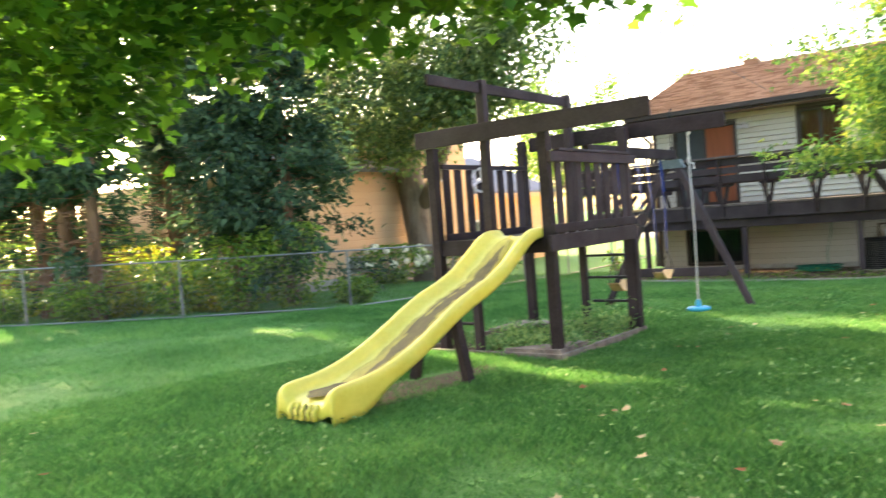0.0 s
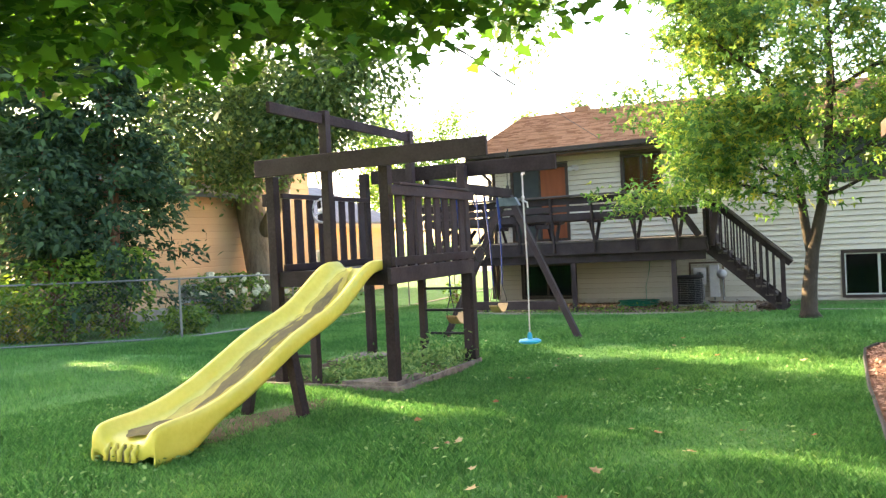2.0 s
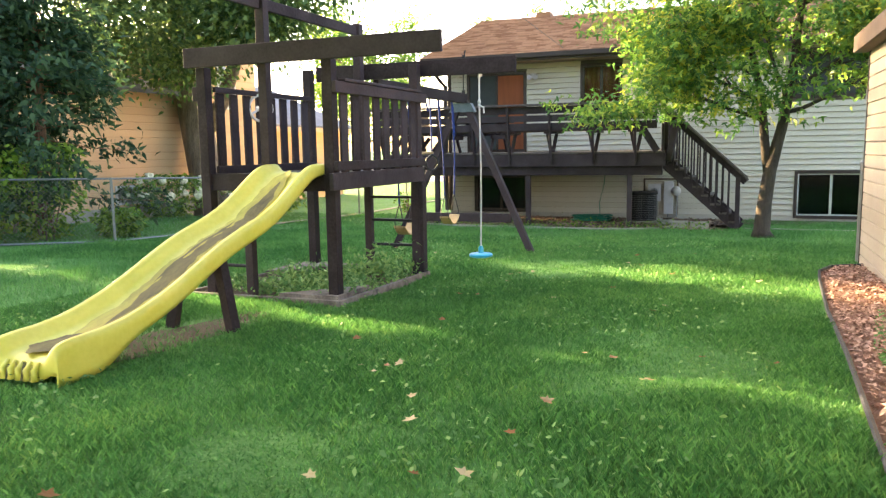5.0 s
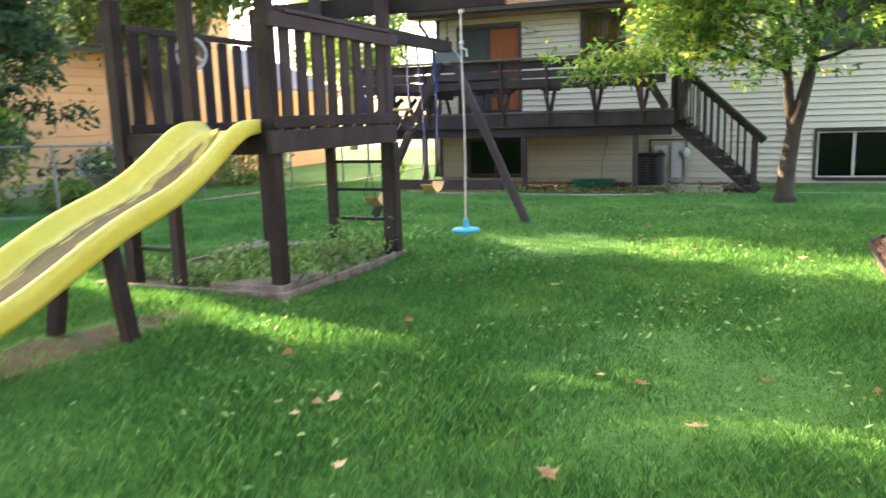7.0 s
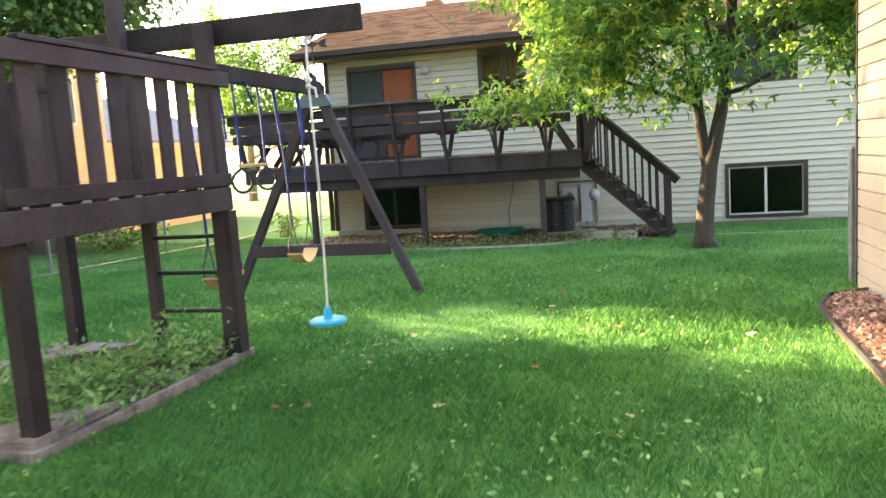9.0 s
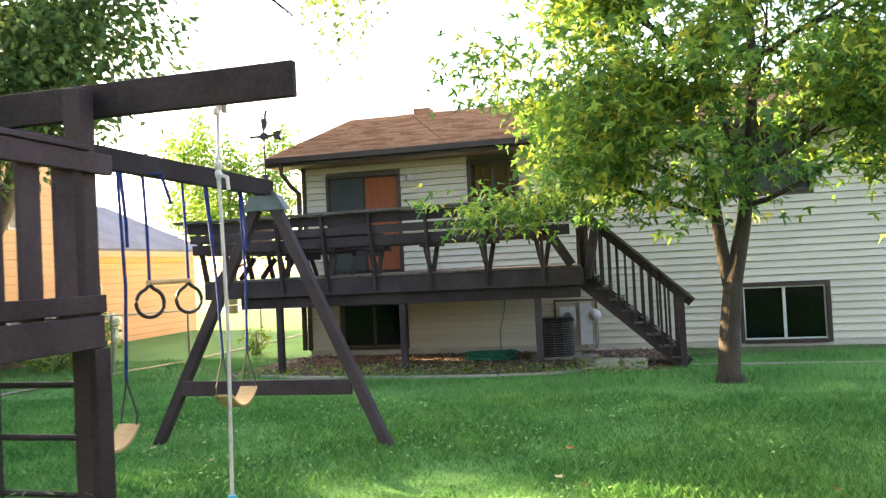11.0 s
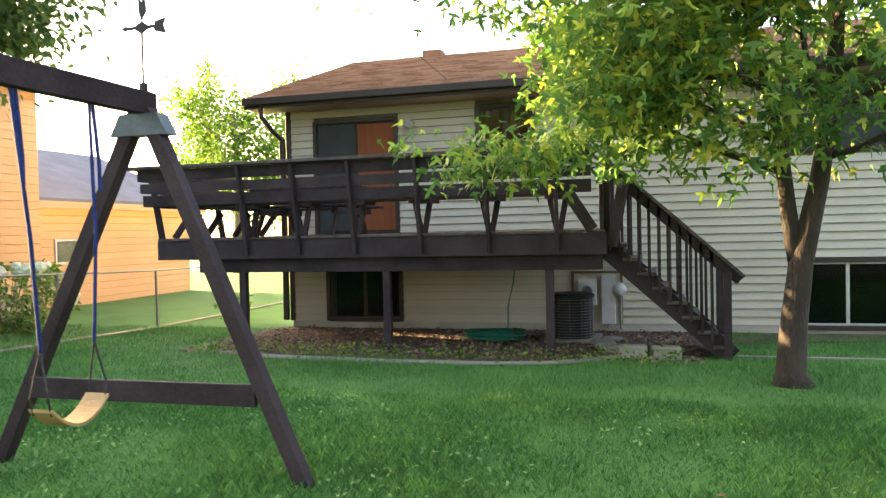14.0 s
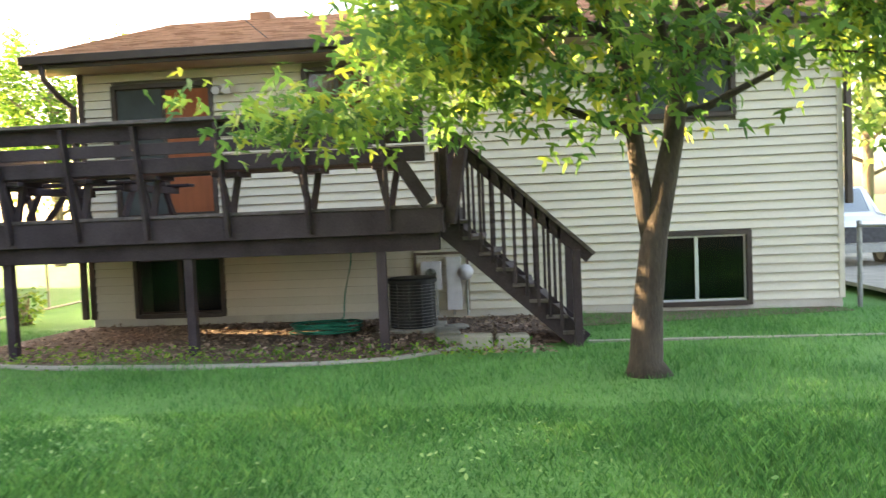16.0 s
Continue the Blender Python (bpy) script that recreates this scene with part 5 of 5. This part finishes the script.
# ---------------------------------------------------------------- garage wall on the right, chip bed
gar = thing("garage", "off-white lap-sided garage with a brown eave", "garage")
GX = 2.5
bm = bmesh.new()
box(bm, GX + 0.02, GX + 5, -2.0, 12.09, -0.35, 2.45)
gw = part("wall", bm, SIDING_SHED, gar)
boxes("siding_board", SIDING_SHED, gw, [(GX, GX + 0.02, -2.0, 12.1, -0.275 + i * 0.155, -0.275 + i * 0.155 + 0.147) for i in range(18)], bevel=0.006)
boxes("corner_board", TRIM, gar, [(GX - 0.01, GX + 0.04, 12.09, 12.13, -0.25, 2.4)])
bm = bmesh.new()
a = [bm.verts.new(p) for p in ((GX - 0.14, -2.4, 2.5), (GX - 0.14, 12.27, 2.5), (GX + 2.6, 12.27, 3.4), (GX + 2.6, -2.4, 3.4))]
b = [bm.verts.new((p.co.x, p.co.y, p.co.z + 0.07)) for p in a]
bm.faces.new(a)
bm.faces.new(b)
for i in range(4):
    bm.faces.new((a[i], b[i], b[(i + 1) % 4], a[(i + 1) % 4]))
part("roof", bm, SHINGLE, gar, "brown shingle roof")
boxes("fascia", EAVE, gar, [(GX - 0.165, GX - 0.14, -2.4, 12.27, 2.36, 2.56)])
boxes("soffit", EAVE, gar, [(GX - 0.14, GX, -2.4, 12.27, 2.36, 2.38)])
EDGE = [(1.3, -2), (1.55, 3.5), (1.62, 5), (1.7, 6.6), (1.76, 8.3), (1.88, 10.2), (1.95, 11.0), (2.12, 11.5), (2.5, 11.75)]
flat_patch("chip_bed", EDGE + [(GX, -2)], 0.03, CHIP_GROUND, "bed of reddish wood chips along the garage", "mulch bed")
edge = thing("bed_edging", "black plastic lawn edging strip", "edging", kind="structure")
bm = bmesh.new()
tube(bm, [(x, y, gz(y) + 0.045) for x, y in EDGE], 0.016, 6)
part("strip", bm, CHAIN, edge)
rng = np.random.default_rng(8)
n = 11000
yy = rng.uniform(-1, 11.6, n)
xe = np.interp(yy, [q[1] for q in EDGE], [q[0] for q in EDGE])
xx = xe + 0.04 + (GX - xe - 0.05) * rng.uniform(0, 1, n)
c = np.stack([xx, yy, np.array([gz(q) for q in yy]) + 0.035 + rng.uniform(0, 0.02, n)], axis=1)
v, f = leaf_cloud(rng, c, rng.normal(size=(n, 3)), 0.034, 0.004, [(0, -0.2), (1, -0.25), (1.05, 0.2), (0.05, 0.25)], 0, 1.5)
chips = np_mesh("wood_chips", v, f, CHIPS)
tagged(chips, "loose reddish wood chips", "wood chips", kind="stuff")
fp = thing("fence_post", "grey metal post at the garage corner", "post", (2.53, 12.4, gz(12.4)))
bm = bmesh.new()
tube(bm, [(0, 0, -0.05), (0, 0, 1.28), (0, 0, 1.31)], [0.035, 0.035, 0.015], 10)
part("pipe", bm, GALV, fp)

# ---------------------------------------------------------------- mulch, walk, equipment by the house
flat_patch("mulch_bed", [(-6.5, 19.0), (-5.6, 17.5), (-4.6, 17.25), (-3.0, 17.1), (-1.6, 17.1), (-0.7, 17.4), (-0.3, 18.0), (0.9, 18.3), (1.0, 19.6), (5.1, 20.6), (5.1, 21.14), (-6.5, 21.14)], 0.012, MULCH, "brown mulch bed under the deck", "mulch bed")
flat_patch("sidewalk", [(1.2, 18.22), (6.5, 18.1), (6.5, 18.22), (1.2, 18.34)], 0.015, CONCRETE, "narrow pale concrete strip in the lawn", "walk")
kerb = thing("bed_border", "curved pale concrete border of the mulch bed", "edging", kind="structure")
bm = bmesh.new()
bp = [(-5.6, 17.5), (-4.6, 17.22), (-3.0, 17.06), (-1.6, 17.06), (-0.9, 17.25), (-0.45, 17.65), (-0.2, 18.0)]
for a, b in zip(bp, bp[1:]):
    beam(bm, (a[0], a[1], gz(a[1]) - 0.005), (b[0], b[1], gz(b[1]) - 0.005), 0.1, 0.09, 0.02)
part("kerb", bm, CONCRETE, kerb)
for i, (x, y, w, h) in enumerate(((-0.05, 18.0, 0.36, 0.16), (0.35, 18.0, 0.36, 0.15), (-0.45, 18.9, 0.3, 0.1), (-0.5, 19.3, 0.3, 0.08), (-0.4, 19.7, 0.3, 0.07), (-0.35, 18.4, 0.28, 0.1))):
    bm = bmesh.new()
    box(bm, -w / 2, w / 2, -0.1, 0.1, -0.02, h, 0.02)
    o = part("paving_block", bm, CONCRETE)
    o.matrix_world = pose(x, y, gz(y), 0, 0, 7 * i)
    tagged(o, "loose pale concrete paving block beside the stairs", "paving block", group="loose blocks")
ac = thing("air_conditioner", "round black outdoor air conditioner with wire guard", "air conditioner", (-0.98, 19.75, gz(19.7)))
bm = bmesh.new()
box(bm, -0.42, 0.42, -0.42, 0.42, 0, 0.06, 0.01)
part("pad", bm, CONCRETE, ac)
bm = bmesh.new()
tube(bm, [(0, 0, 0.06), (0, 0, 0.66)], 0.31, 24)
part("coil", bm, BLACK, ac)
bm = bmesh.new()
tube(bm, [(0, 0, 0.66), (0, 0, 0.7), (0, 0, 0.72)], [0.34, 0.34, 0.3], 24)
part("cap", bm, BLACK, ac)
for i in range(14):
    bm = bmesh.new()
    tube(bm, [(0.335 * math.cos(a), 0.335 * math.sin(a), 0.09 + i * 0.042) for a in [k * 2 * math.pi / 24 for k in range(25)]], 0.0035, 4)
    part("guard_wire", bm, GALV, ac)
for i in range(12):
    a = i * math.pi / 6
    bm = bmesh.new()
    tube(bm, [(0.33 * math.cos(a), 0.33 * math.sin(a), 0.06), (0.33 * math.cos(a), 0.33 * math.sin(a), 0.68)], 0.0035, 4)
    part("guard_rod", bm, GALV, ac)
meter = thing("electric_meter", "grey electric meter and conduit on the wall", "meter", (-0.72, WALL_Y, 0.0))
boxes("box", GREY_PLASTIC, meter, [(-0.28, 0.02, -0.14, -0.013, -0.1, 0.32), (0.1, 0.32, -0.12, -0.013, -0.42, 0.38)])
boxes("panel_frame", EAVE, meter, [(-0.4, -0.36, -0.05, -0.013, -0.44, 0.46), (0.4, 0.44, -0.05, -0.013, -0.44, 0.46), (-0.36, 0.4, -0.05, -0.013, 0.42, 0.46)], "brown painted frame")
bm = bmesh.new()
tube(bm, [(-0.13, -0.14, 0.14), (-0.13, -0.2, 0.14)], 0.085, 16)
part("dial", bm, GLASS, meter)
for x in (-0.2, -0.06, 0.2):
    rope("conduit", [(x, -0.06, -0.5), (x, -0.06, 0.3)], 0.02, GALV, meter)
gm = thing("gas_meter", "grey gas meter on the siding beside the stairs", "meter", (-0.33, WALL_Y, 0.15))
bm = bmesh.new()
tube(bm, [(0, -0.04, 0), (0, -0.12, 0), (0, -0.2, 0)], [0.1, 0.12, 0.07], 14)
part("body", bm, GREY_PLASTIC, gm, smooth=True)
rope("pipe", [(0.02, -0.1, 0), (0.02, -0.1, -0.65)], 0.018, GALV, gm)
hose = thing("garden_hose", "coiled green garden hose on the mulch", "hose", (-2.15, 19.6, gz(19.6) + 0.02))
bm = bmesh.new()
pts = []
for i in range(150):
    a = i * 0.3
    r = 0.32 + 0.06 * math.sin(i * 0.7) + 0.04 * math.sin(i * 0.23)
    pts.append((1.25 * r * math.cos(a), r * math.sin(a), 0.012 + 0.0009 * i))
tube(bm, pts, 0.012, 5)
part("coil", bm, HOSE, hose, smooth=True)
bm = bmesh.new()
tube(bm, [(0.1, 0.3, 0.05), (0.05, 0.9, 0.1), (-0.05, 1.45, 0.35), (0.05, 1.5, 0.8), (0.1, 1.5, 1.3)], 0.011, 5)
part("riser", bm, HOSE, hose, smooth=True)
cable = thing("cable", "dark twisted service line strung overhead to the house eave", "cable")
bm = bmesh.new()
pa, pb = Vector((-2.65, 3.25, 4.2)), Vector((-3.04, 20.5, 3.69))
run = [pa.lerp(pb, t / 40) - Vector((0, 0, 0.06 * math.sin(math.pi * t / 40))) for t in range(41)]
tube(bm, run, [0.011 if t < 22 else 0.0055 for t in range(41)], 5)
tube(bm, [q + Vector((0.02 * math.sin(t * 1.7), 0, 0.02 * math.cos(t * 1.7))) for t, q in enumerate(run[:24])], 0.009, 4)
part("wire", bm, BLACK, cable)

# ---------------------------------------------------------------- beyond the house
flat_patch("driveway", [(6.0, 14), (12, 14), (12, 42), (6.0, 42)], 0.012, CONCRETE, "pale concrete driveway beside the house", "driveway")
flat_patch("road", [(-80, 42), (80, 42), (80, 50), (-80, 50)], 0.02, ASPHALT, "pale street beyond the houses", "road")
gate = thing("gate", "chain-link gate beside the house corner", "gate", kind="structure")
for x, y in ((5.35, 21.0), (5.0, 18.1)):
    bm = bmesh.new()
    tube(bm, [(x, y, gz(y) - 0.05), (x, y, gz(y) + 1.25)], 0.035, 8)
    part("post", bm, GALV, gate)
bm = bmesh.new()
tube(bm, [(5.35, 21.0, 0.62), (5.0, 18.1, 0.7)], 0.022, 6)
part("top_rail", bm, GALV, gate)


def truck(x, y, z):
    c = thing("pickup_truck", "white pickup truck parked on the driveway", "truck", (x, y, z))
    bm = bmesh.new()
    prof = [(-0.1, 0.45), (0.0, 1.05), (1.3, 1.15), (1.9, 1.78), (3.4, 1.82), (3.9, 1.15), (5.3, 1.12), (5.3, 0.45)]
    a = [bm.verts.new((-0.92, q, w)) for q, w in prof]
    b = [bm.verts.new((0.92, q, w)) for q, w in prof]
    bm.faces.new(a)
    bm.faces.new(b[::-1])
    for i in range(len(prof)):
        j = (i + 1) % len(prof)
        bm.faces.new((a[i], b[i], b[j], a[j]))
    bmesh.ops.bevel(bm, geom=bm.edges[:], offset=0.06, segments=2, affect='EDGES')
    part("body", bm, CAR_PAINT, c)
    bm = bmesh.new()
    beam(bm, (0, 1.36, 1.24), (0, 1.84, 1.74), 1.5, 0.04, 0.01)
    part("windshield", bm, GLASS, c)
    boxes("grille", CHAIN, c, [(-0.6, 0.6, -0.13, -0.06, 0.62, 0.95)])
    boxes("bumper", GALV, c, [(-0.9, 0.9, -0.2, -0.06, 0.42, 0.6)])
    boxes("headlight", GREY_PLASTIC, c, [(-0.88, -0.62, -0.12, -0.03, 0.72, 0.95), (0.62, 0.88, -0.12, -0.03, 0.72, 0.95)])
    for wx in (-0.85, 0.85):
        for wy in (0.85, 4.3):
            bm = bmesh.new()
            tube(bm, [(wx - 0.12, wy, 0.38), (wx + 0.12, wy, 0.38)], 0.38, 18)
            wh = part("wheel", bm, BLACK, c)
            bm = bmesh.new()
            tube(bm, [(wx - 0.125, wy, 0.38), (wx + 0.125, wy, 0.38)], 0.2, 14)
            part("rim", bm, GALV, wh)


truck(7.6, 26.0, gz(26) + 0.012)
# Those at negative y are added behind the viewpoint and never seen.
for i, (x, y, s) in enumerate(((13, 38, 1.0), (9.5, 46, 1.1), (-9, 54, 1.0), (-15, 58, 1.2), (-18.5, 40, 0.95), (18, 30, 1.0), (-23, -4, 1.2), (10, -8, 1.3), (-4, -14, 1.3))):
    b0 = Vector((x, y, gz(y)))
    K = dict(spread=0.5, droop=0.02, forks=3, bend=0.25, up=0.15)
    lm = [(b0 + Vector((0, 0, 2.2 * s + k * 0.55 * s)), (math.cos(k * 2.4), math.sin(k * 2.4), 0.5), 2.2 * s, 0.08, 2, K) for k in range(10)]
    # The tree at x -18.5 takes the lighter shrub leaf to look sunlit.
    tree("tree", "leafy green tree beyond the yards", "tree", [([b0 + Vector((0, 0, -0.1)), b0 + Vector((0.1, 0, 3 * s)), b0 + Vector((0, 0, 8 * s))], [0.25, 0.18, 0.05])], BARK, LEAF_SHRUB if x == -18.5 else LEAF_FAR, 90 + i, 16000 if x == -18.5 else 7000, 0.2 if x == -18.5 else 0.32, OVAL, 0.35, 0.3, 0.4, lm, [(tuple(b0 + Vector((0, 0, 5.8 * s))), (2.6 * s, 2.6 * s, 3.0 * s), 300)], 1.5)

# ---------------------------------------------------------------- weeds, fallen leaves, siding, grass
rng = np.random.default_rng(31)
n = 4200
hub = np.stack([rng.uniform(-3.8, -2.25, 70), rng.uniform(7.5, 9.28, 70)], axis=1)
tall = rng.uniform(0.2, 0.7, 70) + 0.9 * (hub[:, 1] > 8.6) * (hub[:, 0] > -3.0)
k = rng.integers(0, 70, n)
c = np.stack([np.clip(hub[k, 0] + rng.normal(scale=0.1, size=n), -3.82, -2.25), np.clip(hub[k, 1] + rng.normal(scale=0.1, size=n), 7.3, 9.29), -0.08 - 0.035 * (hub[k, 1] - 7.3) + tall[k] * np.abs(rng.normal(scale=0.1, size=n))], axis=1)
v, f = leaf_cloud(rng, c, rng.normal(size=(n, 3)), 0.07, 0.02, SPRAY, -0.9, 0.1)
tagged(np_mesh("weeds", v, f, LEAF_CLOVER), "green weeds growing in the sandbox", "weeds", kind="stuff")
n = 1100
xx = rng.uniform(-6.0, 0.5, n)
c = np.stack([xx, 17.35 + rng.normal(scale=0.16, size=n) + 0.05 * np.abs(xx + 2), np.full(n, gz(17.4) + 0.04)], axis=1)
c[:, 2] += np.abs(rng.normal(scale=0.06, size=n))
v, f = leaf_cloud(rng, c, rng.normal(size=(n, 3)), 0.05, 0.03, OVAL, -0.6, 0.3)
tagged(np_mesh("weeds", v, f, LEAF_SHRUB), "low green weeds along the mulch bed", "weeds", kind="stuff")
bm = bmesh.new()
pts = [(0, 0, 0), (-0.02, 0.05, 0.008), (0.03, 0.035, 0.002), (0.05, 0.06, 0.012), (0.06, 0.03, 0.004), (0.11, 0, 0.015), (0.06, -0.03, 0.006), (0.05, -0.06, 0.014), (0.03, -0.035, 0.002), (-0.02, -0.05, 0.01)]
ctr = bm.verts.new((0.03, 0, 0))
vs = [bm.verts.new(p) for p in pts]
for i in range(len(vs)):
    bm.faces.new((ctr, vs[i], vs[(i + 1) % len(vs)]))
first = tagged(part("fallen_leaf", bm, DRY_LEAF), "dry curled maple leaf lying on the grass", "leaf", group="fallen leaves")
for i in range(60):
    x, y = rng.uniform(-4.5, 1.6), rng.uniform(1.8, 13) ** 1.0
    if -4.0 < x < -2.1 and 4.4 < y < 9.6:
        x += 2.6
    m = pose(x, y, gz(y) + 0.05, rng.uniform(-15, 15), rng.uniform(-15, 15), rng.uniform(0, 360)) @ Matrix.Scale(rng.uniform(0.38, 0.66), 4)
    if i:
        o = copy_thing(first, m)
        o.matrix_basis = m
    else:
        first.matrix_basis = m

n = 5200
c = np.stack([rng.uniform(-6.3, 0.8, n), 17.45 + 3.6 * rng.uniform(0, 1, n), np.zeros(n)], axis=1)
c[:, 2] = np.array([gz(q) for q in c[:, 1]]) + 0.02 + rng.uniform(0, 0.02, n)
v, f = leaf_cloud(rng, c, rng.normal(size=(n, 3)), 0.055, 0.005, [(0, -0.2), (1, -0.25), (1.05, 0.2), (0.05, 0.25)], 0, 1.2)
tagged(np_mesh("mulch_chips", v, f, MULCH_CHIP), "loose brown bark mulch under the deck", "mulch", kind="stuff")
n = 9000
c = np.stack([rng.uniform(-4.6, 1.6, n), rng.uniform(2.0, 14.5, n), np.zeros(n)], axis=1)
c = c[~((c[:, 0] > -3.9) & (c[:, 0] < -2.2) & (c[:, 1] > 5) & (c[:, 1] < 9.5)) & (c[:, 0] < 0.9 + 0.06 * c[:, 1])]
keep_ = np.sin(c[:, 0] * 2.3 + 1) * np.sin(c[:, 1] * 1.9) + rng.normal(scale=0.5, size=len(c)) > 0.25
c = c[keep_]
n = len(c)
c[:, 2] = np.array([gz(q) for q in c[:, 1]]) + 0.045 + rng.uniform(0, 0.02, n)
v, f = leaf_cloud(rng, c, rng.normal(size=(n, 3)), 0.034, 0.004, OVAL, 0, 1.0)
tagged(np_mesh("clover", v, f, LEAF_CLOVER), "pale clover and broad weeds among the grass", "clover", kind="stuff")

# lap siding, board by board, with slits where the dark backing draws shadow lines
EXPO = 0.133
i = 0
z = BASE
while z < TOP - 0.07:
    z1 = min(z + EXPO, TOP - 0.06)
    for s, e in cut_spans(HX0 + 0.06, HX1 - 0.05, z, z1, [(a - 0.012, b + 0.012, c_, d_) for a, b, c_, d_ in OPEN.values()]):
        me = bpy.data.meshes.new("siding_board")
        y = WALL_Y
        me.from_pydata([(s, y - 0.03, z), (e, y - 0.03, z), (e, y + 0.008, z1 - 0.007), (s, y + 0.008, z1 - 0.007), (s, y + 0.02, z), (e, y + 0.02, z), (e, y + 0.019, z1 - 0.007), (s, y + 0.019, z1 - 0.007)], [],
                       [(0, 1, 2, 3), (4, 7, 6, 5), (0, 4, 5, 1), (3, 2, 6, 7), (0, 3, 7, 4), (1, 5, 6, 2)])
        me.materials.append(SIDING)
        o = new("siding_board", me)
        o.parent = wall_front
    z = z1


def grass(name, x0, x1, y0, y1, n, h, seed, label, bent=False):
    """Blades of grass, straight or bent, over a stretch of the lawn."""
    r = np.random.default_rng(seed)
    x = r.uniform(x0, x1, n)
    y = r.uniform(y0, y1, n)
    edge_x = np.interp(y, [q[1] for q in EDGE], [q[0] - 0.02 for q in EDGE])
    ok = ~((y < 11.75) & (x > edge_x)) & ~((x > -3.88) & (x < -2.19) & (y > 7.23) & (y < 9.35))
    ok &= ~((y > 17.15 + 0.12 * np.abs(x + 2.2)) & (x < 0.95) & (x > -6.5)) & (y < 20.9)
    ok &= ~((y > 18.15) & (y < 18.28) & (x > 1.2))
    bare = ((x + 2.78) / 0.32) ** 2 + ((y - 5.95) / 1.05) ** 2
    ok &= ~((bare < r.uniform(0.3, 1.2, n)) & (r.uniform(size=n) < 0.85))
    x, y = x[ok], y[ok]
    n = len(x)
    ys_ = [p[0] for p in GROUND]
    zs_ = [p[1] for p in GROUND]
    z = np.interp(y, ys_, zs_) - 0.005
    a = r.uniform(0, 2 * math.pi, n)
    patch = 0.75 + 0.35 * np.sin(x * 1.7 + 0.6 * y) * np.sin(y * 1.3 - 0.4 * x) + 0.2 * np.sin(x * 5.1) * np.sin(y * 4.3)
    hh = h * r.uniform(0.5, 1.3, n) * np.clip(patch, 0.45, 1.3)
    w = r.uniform(0.0018, 0.0034, n) * (h / 0.06)
    bx, by = np.cos(a), np.sin(a)
    ln = hh * r.uniform(0.2, 0.9, n)
    b2 = r.uniform(0, 2 * math.pi, n)
    lx, ly = np.cos(b2) * ln, np.sin(b2) * ln
    P0 = np.stack([x - bx * w, y - by * w, z], 1)
    P1 = np.stack([x + bx * w, y + by * w, z], 1)
    P3 = np.stack([x - bx * w * 0.8 + lx * 0.35, y - by * w * 0.8 + ly * 0.35, z + hh * 0.6], 1)
    P4 = np.stack([x + lx, y + ly, z + hh], 1)
    k = 4 if bent else 3
    v = np.stack([P0, P1, P4, P3] if bent else [P0, P1, P4], 1).reshape(-1, 3)
    f = np.arange(n * k).reshape(n, k)
    tagged(np_mesh(name, v, f, GRASS), label, "grass", kind="stuff")


grass("grass", -5.0, 2.2, 2.0, 9.5, 330000, 0.06, 1, "lush green lawn grass around the play tower", True)
grass("grass", -9.0, 6.0, 9.5, 15.0, 230000, 0.07, 2, "lush green lawn grass before the swing set", True)
grass("grass", -9.0, 6.0, 15.0, 21.0, 90000, 0.09, 3, "lush green lawn grass near the house")
grass("grass", -9.0, -5.0, 2.0, 9.5, 60000, 0.07, 4, "green lawn grass beside the fence")
grass("grass", -13.0, -9.0, 11.5, 26.0, 40000, 0.1, 5, "neighbour's lawn grass beyond the fence")
grass("grass", -15.0, -9.0, 4.0, 11.5, 50000, 0.09, 6, "rough grass under the cedars")
